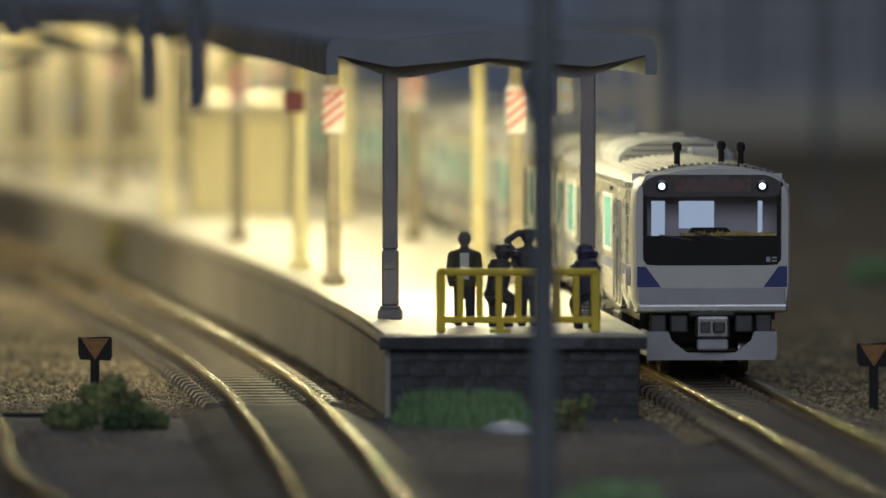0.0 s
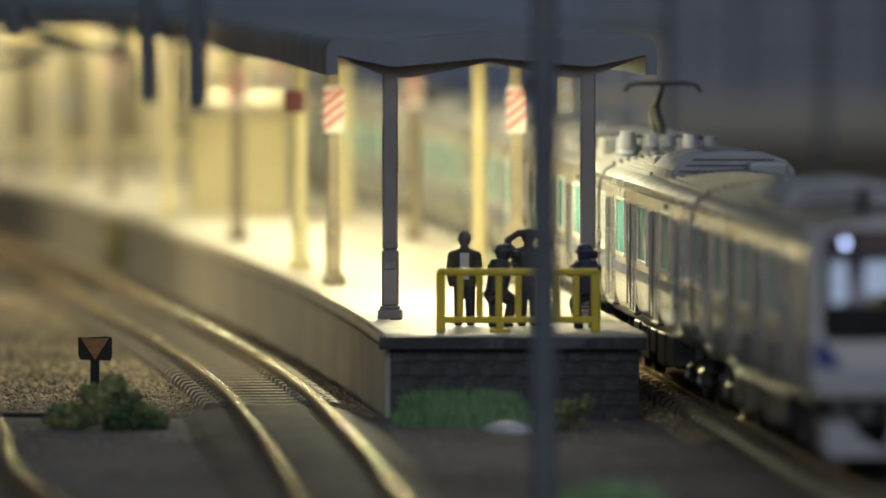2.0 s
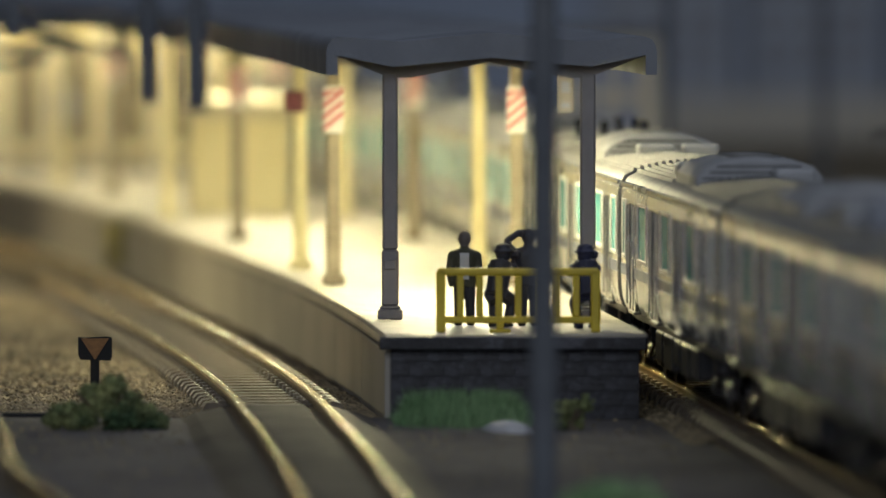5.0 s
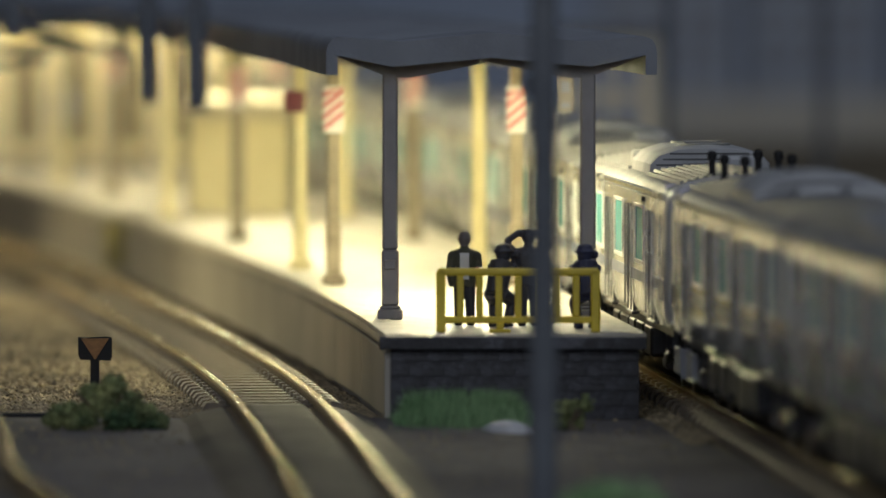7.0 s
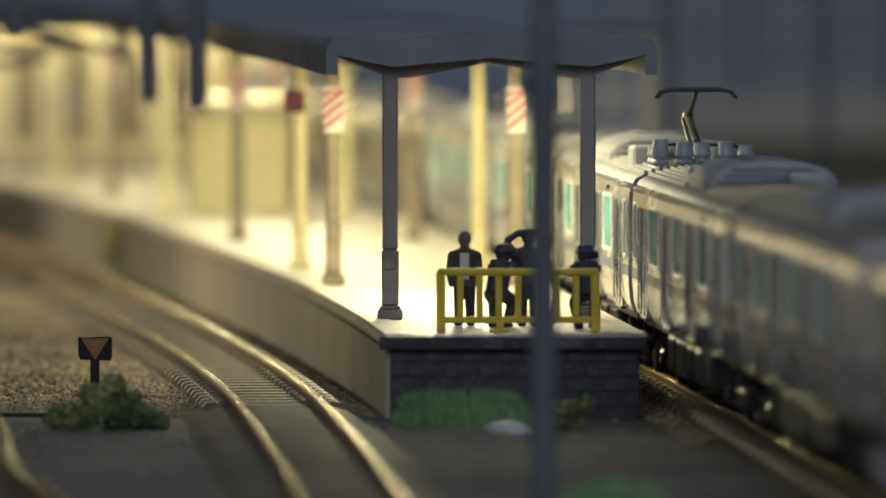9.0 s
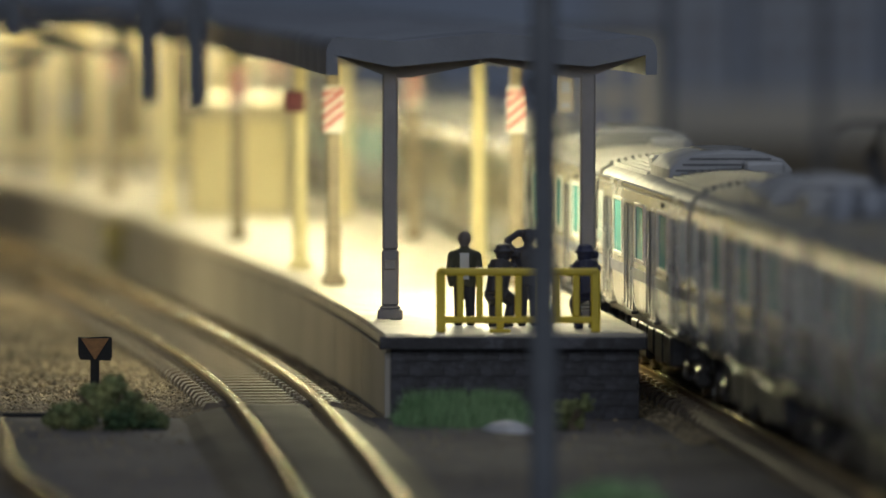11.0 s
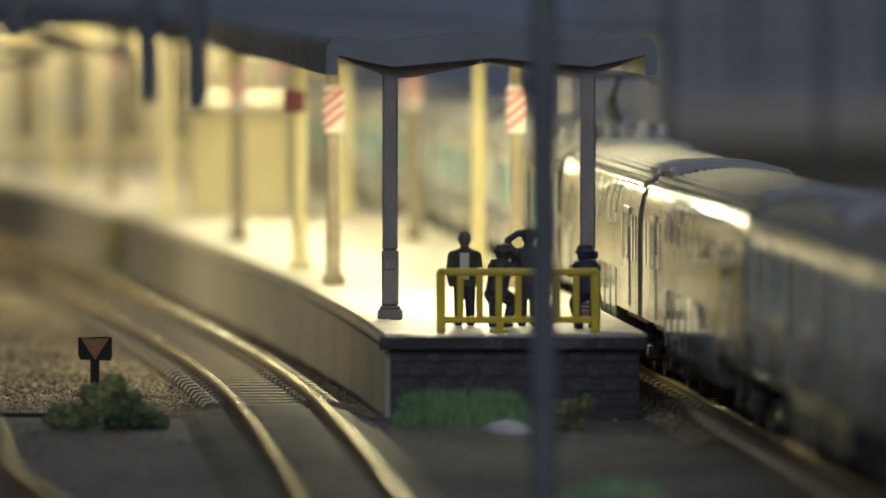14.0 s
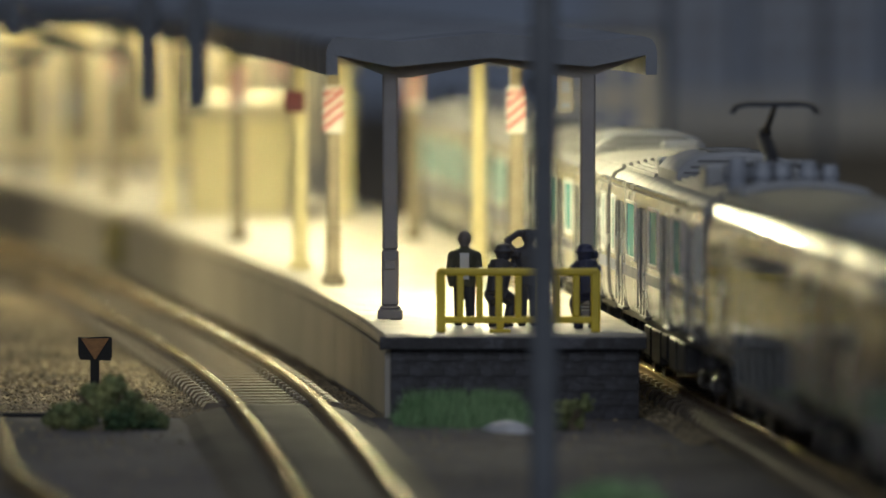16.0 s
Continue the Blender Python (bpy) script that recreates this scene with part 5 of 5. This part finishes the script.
def double_deck(t, y0, y1):
    low = [(9.0, 4.4), (9.7, 5.6), (HALF, 8.0), (HALF, 19.0), (9.75, 20.8), (9.3, 22.8), (8.4, 24.4), (6.8, 25.5), (4, 26.1), (0, 26.4)]
    sec = [(-x, z) for x, z in low] + [(x, z) for x, z in reversed(low[:-1])]
    end = [(x, max(z, 8.1)) for x, z in sec]
    part("body", Shape().prism(sec, -29, 29), SILVER_GLOSS, t, "glossy silver double-deck body", smooth=True)
    part("vestibule", Shape().prism(end, y0 + 0.4, -29.01), SILVER_GLOSS, t, "glossy silver vestibule end", smooth=True)
    part("vestibule", Shape().prism(end, 29.01, y1 - 0.4), SILVER_GLOSS, t, "glossy silver vestibule end", smooth=True)

    def lx(z):
        return float(np.interp(z, [p[1] for p in low], [p[0] for p in low]))
    for k in (-1, 1):
        for i in range(7):
            a = -28.4 + i * 8.2
            for z0, z1 in ((18.4, 24.4), (6.0, 12.8)):
                zs = [z0 + (z1 - z0) * j / 5 for j in range(6)]
                o = [(k * (lx(z) + 0.05), z) for z in zs] + [(k * (lx(z) - 0.2), z) for z in reversed(zs)]
                w = part("window", Shape().prism(o, a, a + 7.3), TINTED, t, "dark green-tinted curved window")
                rim = Shape()
                for b in (a - 0.25, a + 7.3):
                    rim.prism([(k * (lx(z) + 0.14), z) for z in zs] + [(k * (lx(z) - 0.1), z) for z in reversed(zs)], b, b + 0.25)
                part("window_frame", rim, SILVER_DOOR, w)
        for d in (-44, 44):
            door = part("door", Shape().box(k * 9.9 - 0.12, k * 9.9 + 0.12, d - 3.4, d + 3.4, 8.6, 21.0, 0.08), SILVER_DOOR, t, "silver door with narrow panes")
            for o in (-2.2, 0, 2.2):
                part("door_pane", Shape().box(k * 10.04 - 0.04, k * 10.04 + 0.04, d + o - 0.55, d + o + 0.55, 14.5, 20.2), TINTED, door)
        for a in (-55.5, -51.5, 49.5, 53.3, -38, 35.8):
            part("end_window", Shape().box(k * 9.88 - 0.04, k * 9.88 + 0.04, a, a + 2.2, 14.5, 20.2), TINTED, t, "narrow dark end window")
        part("gutter", Shape().prism([(k * 8.9, 23.9), (k * 9.25, 23.9), (k * 9.1, 24.2), (k * 8.6, 24.4)], y0 + 0.5, y1 - 0.5), SILVER_GLOSS, t, "silver rain gutter")
    for y in (y0, y1 - 0.39):
        part("end_wall", Shape().prism([(x * 0.97, z) for x, z in end], y, y + 0.39), END_GREY, t, "dark grey car end")
    beads(t, [(x, float(np.interp(abs(x), [0, 4, 6.8, 8.4], [26.4, 26.1, 25.5, 24.4]))) for x in np.linspace(-8.4, 8.4, 15)], y0 + 0.5, 0, y1 - 0.5, 0)
    dome = [(-7.3, 24.4), (-7.2, 25.9), (-6.6, 26.4), (-4, 26.85), (0, 27.1), (4, 26.85), (6.6, 26.4), (7.2, 25.9), (7.3, 24.4)]
    low = [(x * 0.97, 24.6 + (z - 24.6) * 0.88) for x, z in dome]
    for a, b in ((y0 + 2.2, y0 + 12.5), (y1 - 12.5, y1 - 2.2)):
        u = part("roof_unit", Shape().rings([[(x, y, z) for x, z in o] for y, o in ((a, low), (a + 0.6, dome), (b - 0.6, dome), (b, low))]), ROOF_UNIT, t, "low domed louvred roof unit", smooth=True)
        for k in (-1, 1):
            for i in range(7):
                y = a + 1.2 + i * 1.25
                part("louvre", Shape().box(k * 7.25 - 0.14, k * 7.25 + 0.14, y, y + 0.6, 24.7, 26.0, 0.05), CAR_ROOF, u)
        for z in (25.6, 26.1):
            w = 5.6 - (z - 25.6) * 1.6
            for e in (a - 0.1, b - 0.05):
                part("louvre", Shape().box(-w, w, e, e + 0.15, z, z + 0.2), END_GREY, u)


END_GREY = material("dark_grey_car_end", (0.10, 0.10, 0.105), 0.6, other=(0.075, 0.075, 0.08), size=4)
TINTED = material("dark_tinted_pane", (0.02, 0.045, 0.045), 0.06, other=(0.03, 0.055, 0.055), size=8)
SILVER_GLOSS = material("polished_silver_body", (0.37, 0.345, 0.295), 0.2, 0.9, other=(0.30, 0.28, 0.24), size=8, bump=0.25, bump_size=4)
BAND = material("slate_blue_band", (0.16, 0.18, 0.27), 0.35, 0.4, other=(0.13, 0.15, 0.23), size=4)
GLOSS_BLACK = material("gloss_black_panel", (0.012, 0.012, 0.014), 0.08, other=(0.018, 0.018, 0.02), size=4)
# black panel whose reflected haze is put into a lighter brown-grey
HAZED_HEADER = material("hazed_header_panel", (0.085, 0.075, 0.082), 0.2, other=(0.065, 0.057, 0.062), size=4)
CAB_GREY = material("cab_bulkhead_grey", (0.66, 0.63, 0.68), 0.6, other=(0.54, 0.51, 0.56), size=6)
DISPLAY = material("dim_display", (0.13, 0.07, 0.06), 0.3, other=(0.075, 0.06, 0.058), size=0.9)
# gold colour of the painted reflection on the console
GOLD_GLINT = material("gold_glint_paint", (0.85, 0.68, 0.10), 0.3, 0.2, other=(0.35, 0.27, 0.04), size=0.5, mix=0.7)
PALE_PART = material("pale_blue_grey_plastic", (0.34, 0.36, 0.41), 0.4, other=(0.27, 0.29, 0.33), size=2)
FRAME_PALE = material("pale_window_frame", (0.78, 0.76, 0.72), 0.35, 0.2, other=(0.68, 0.66, 0.63), size=4)
CARS = {}
ORDER = ["cab", "plain", "pantograph", "plain", "cab_back", "cab", "plain", "pantograph", "plain", "plain", "double", "double", "pantograph", "plain", "plain", "cab_back"]
TRAIN = []
CAR_LABELS = {"cab": "silver commuter train driving car with a white and blue face", "plain": "silver commuter train car with green-tinted windows",
              "pantograph": "silver commuter train car with a raised pantograph", "double": "glossy silver double-deck train car with curved upper windows"}


def build_train():
    for k in ORDER:
        base = "cab" if k.startswith("cab") else k
        if base not in CARS:
            CARS[base] = build_car(base, CAR_LABELS[base])
            TRAIN.append((CARS[base], k == "cab_back"))
        else:
            TRAIN.append((copy_thing(CARS[base], Matrix.Identity(4)), k == "cab_back"))


build_train()


# ---- what moves ----
PITCH = 122.6


RUN = ((0.0, -2.1), (0.75, 74.5), (1.5, 147.3), (3.0, 283.6), (4.5, 421.8), (6.3, 588.0), (8.0, 751.5), (9.5, 900.6), (11.3, 1077.5), (13.0, 1250.1), (14.5, 1406.1), (16.0, 1556.0))


def run(t):
    """How far the train's front has come at t seconds, in millimetres: a smooth curve through RUN."""
    i = max(k for k in range(len(RUN) - 1) if RUN[k][0] <= t or k == 0)
    def grad(k):
        a, b = RUN[max(k - 1, 0)], RUN[min(k + 1, len(RUN) - 1)]
        return (b[1] - a[1]) / (b[0] - a[0])
    (t0, p0), (t1, p1) = RUN[i], RUN[i + 1]
    h = t1 - t0
    u = (t - t0) / h
    return (2 * u ** 3 - 3 * u * u + 1) * p0 + (u ** 3 - 2 * u * u + u) * h * grad(i) + (3 * u * u - 2 * u ** 3) * p1 + (u ** 3 - u * u) * h * grad(i + 1)


def motions():
    for k, (car, back) in enumerate(TRAIN):
        rows = []
        for i in range(33):
            t = i * 0.5
            mid = run(t) - k * PITCH - LENGTH / 2
            ax, ay = on_line(mid + 39.5)
            bx, by = on_line(mid - 39.5)
            turn = math.degrees(math.atan2(-(ax - bx), ay - by))
            rows.append((t, pose((ax + bx) / 2 * M, (ay + by) / 2 * M, 0, 0, 0, turn + (180 if back else 0))))
        walk(car, rows)
    # the wheels roll on the rails
    for k, (car, back) in enumerate(TRAIN):
        turn = -1 if not back else 1
        for b in car.children:
            for w in b.children:
                if w.name.startswith("wheelset"):
                    y = w.location.y
                    walk(w, [(i / FPS, pose(0, y, 0.00285, turn * math.degrees(run(i / FPS) / 2.85) % 360)) for i in range(16 * FPS + 1)])


motions()
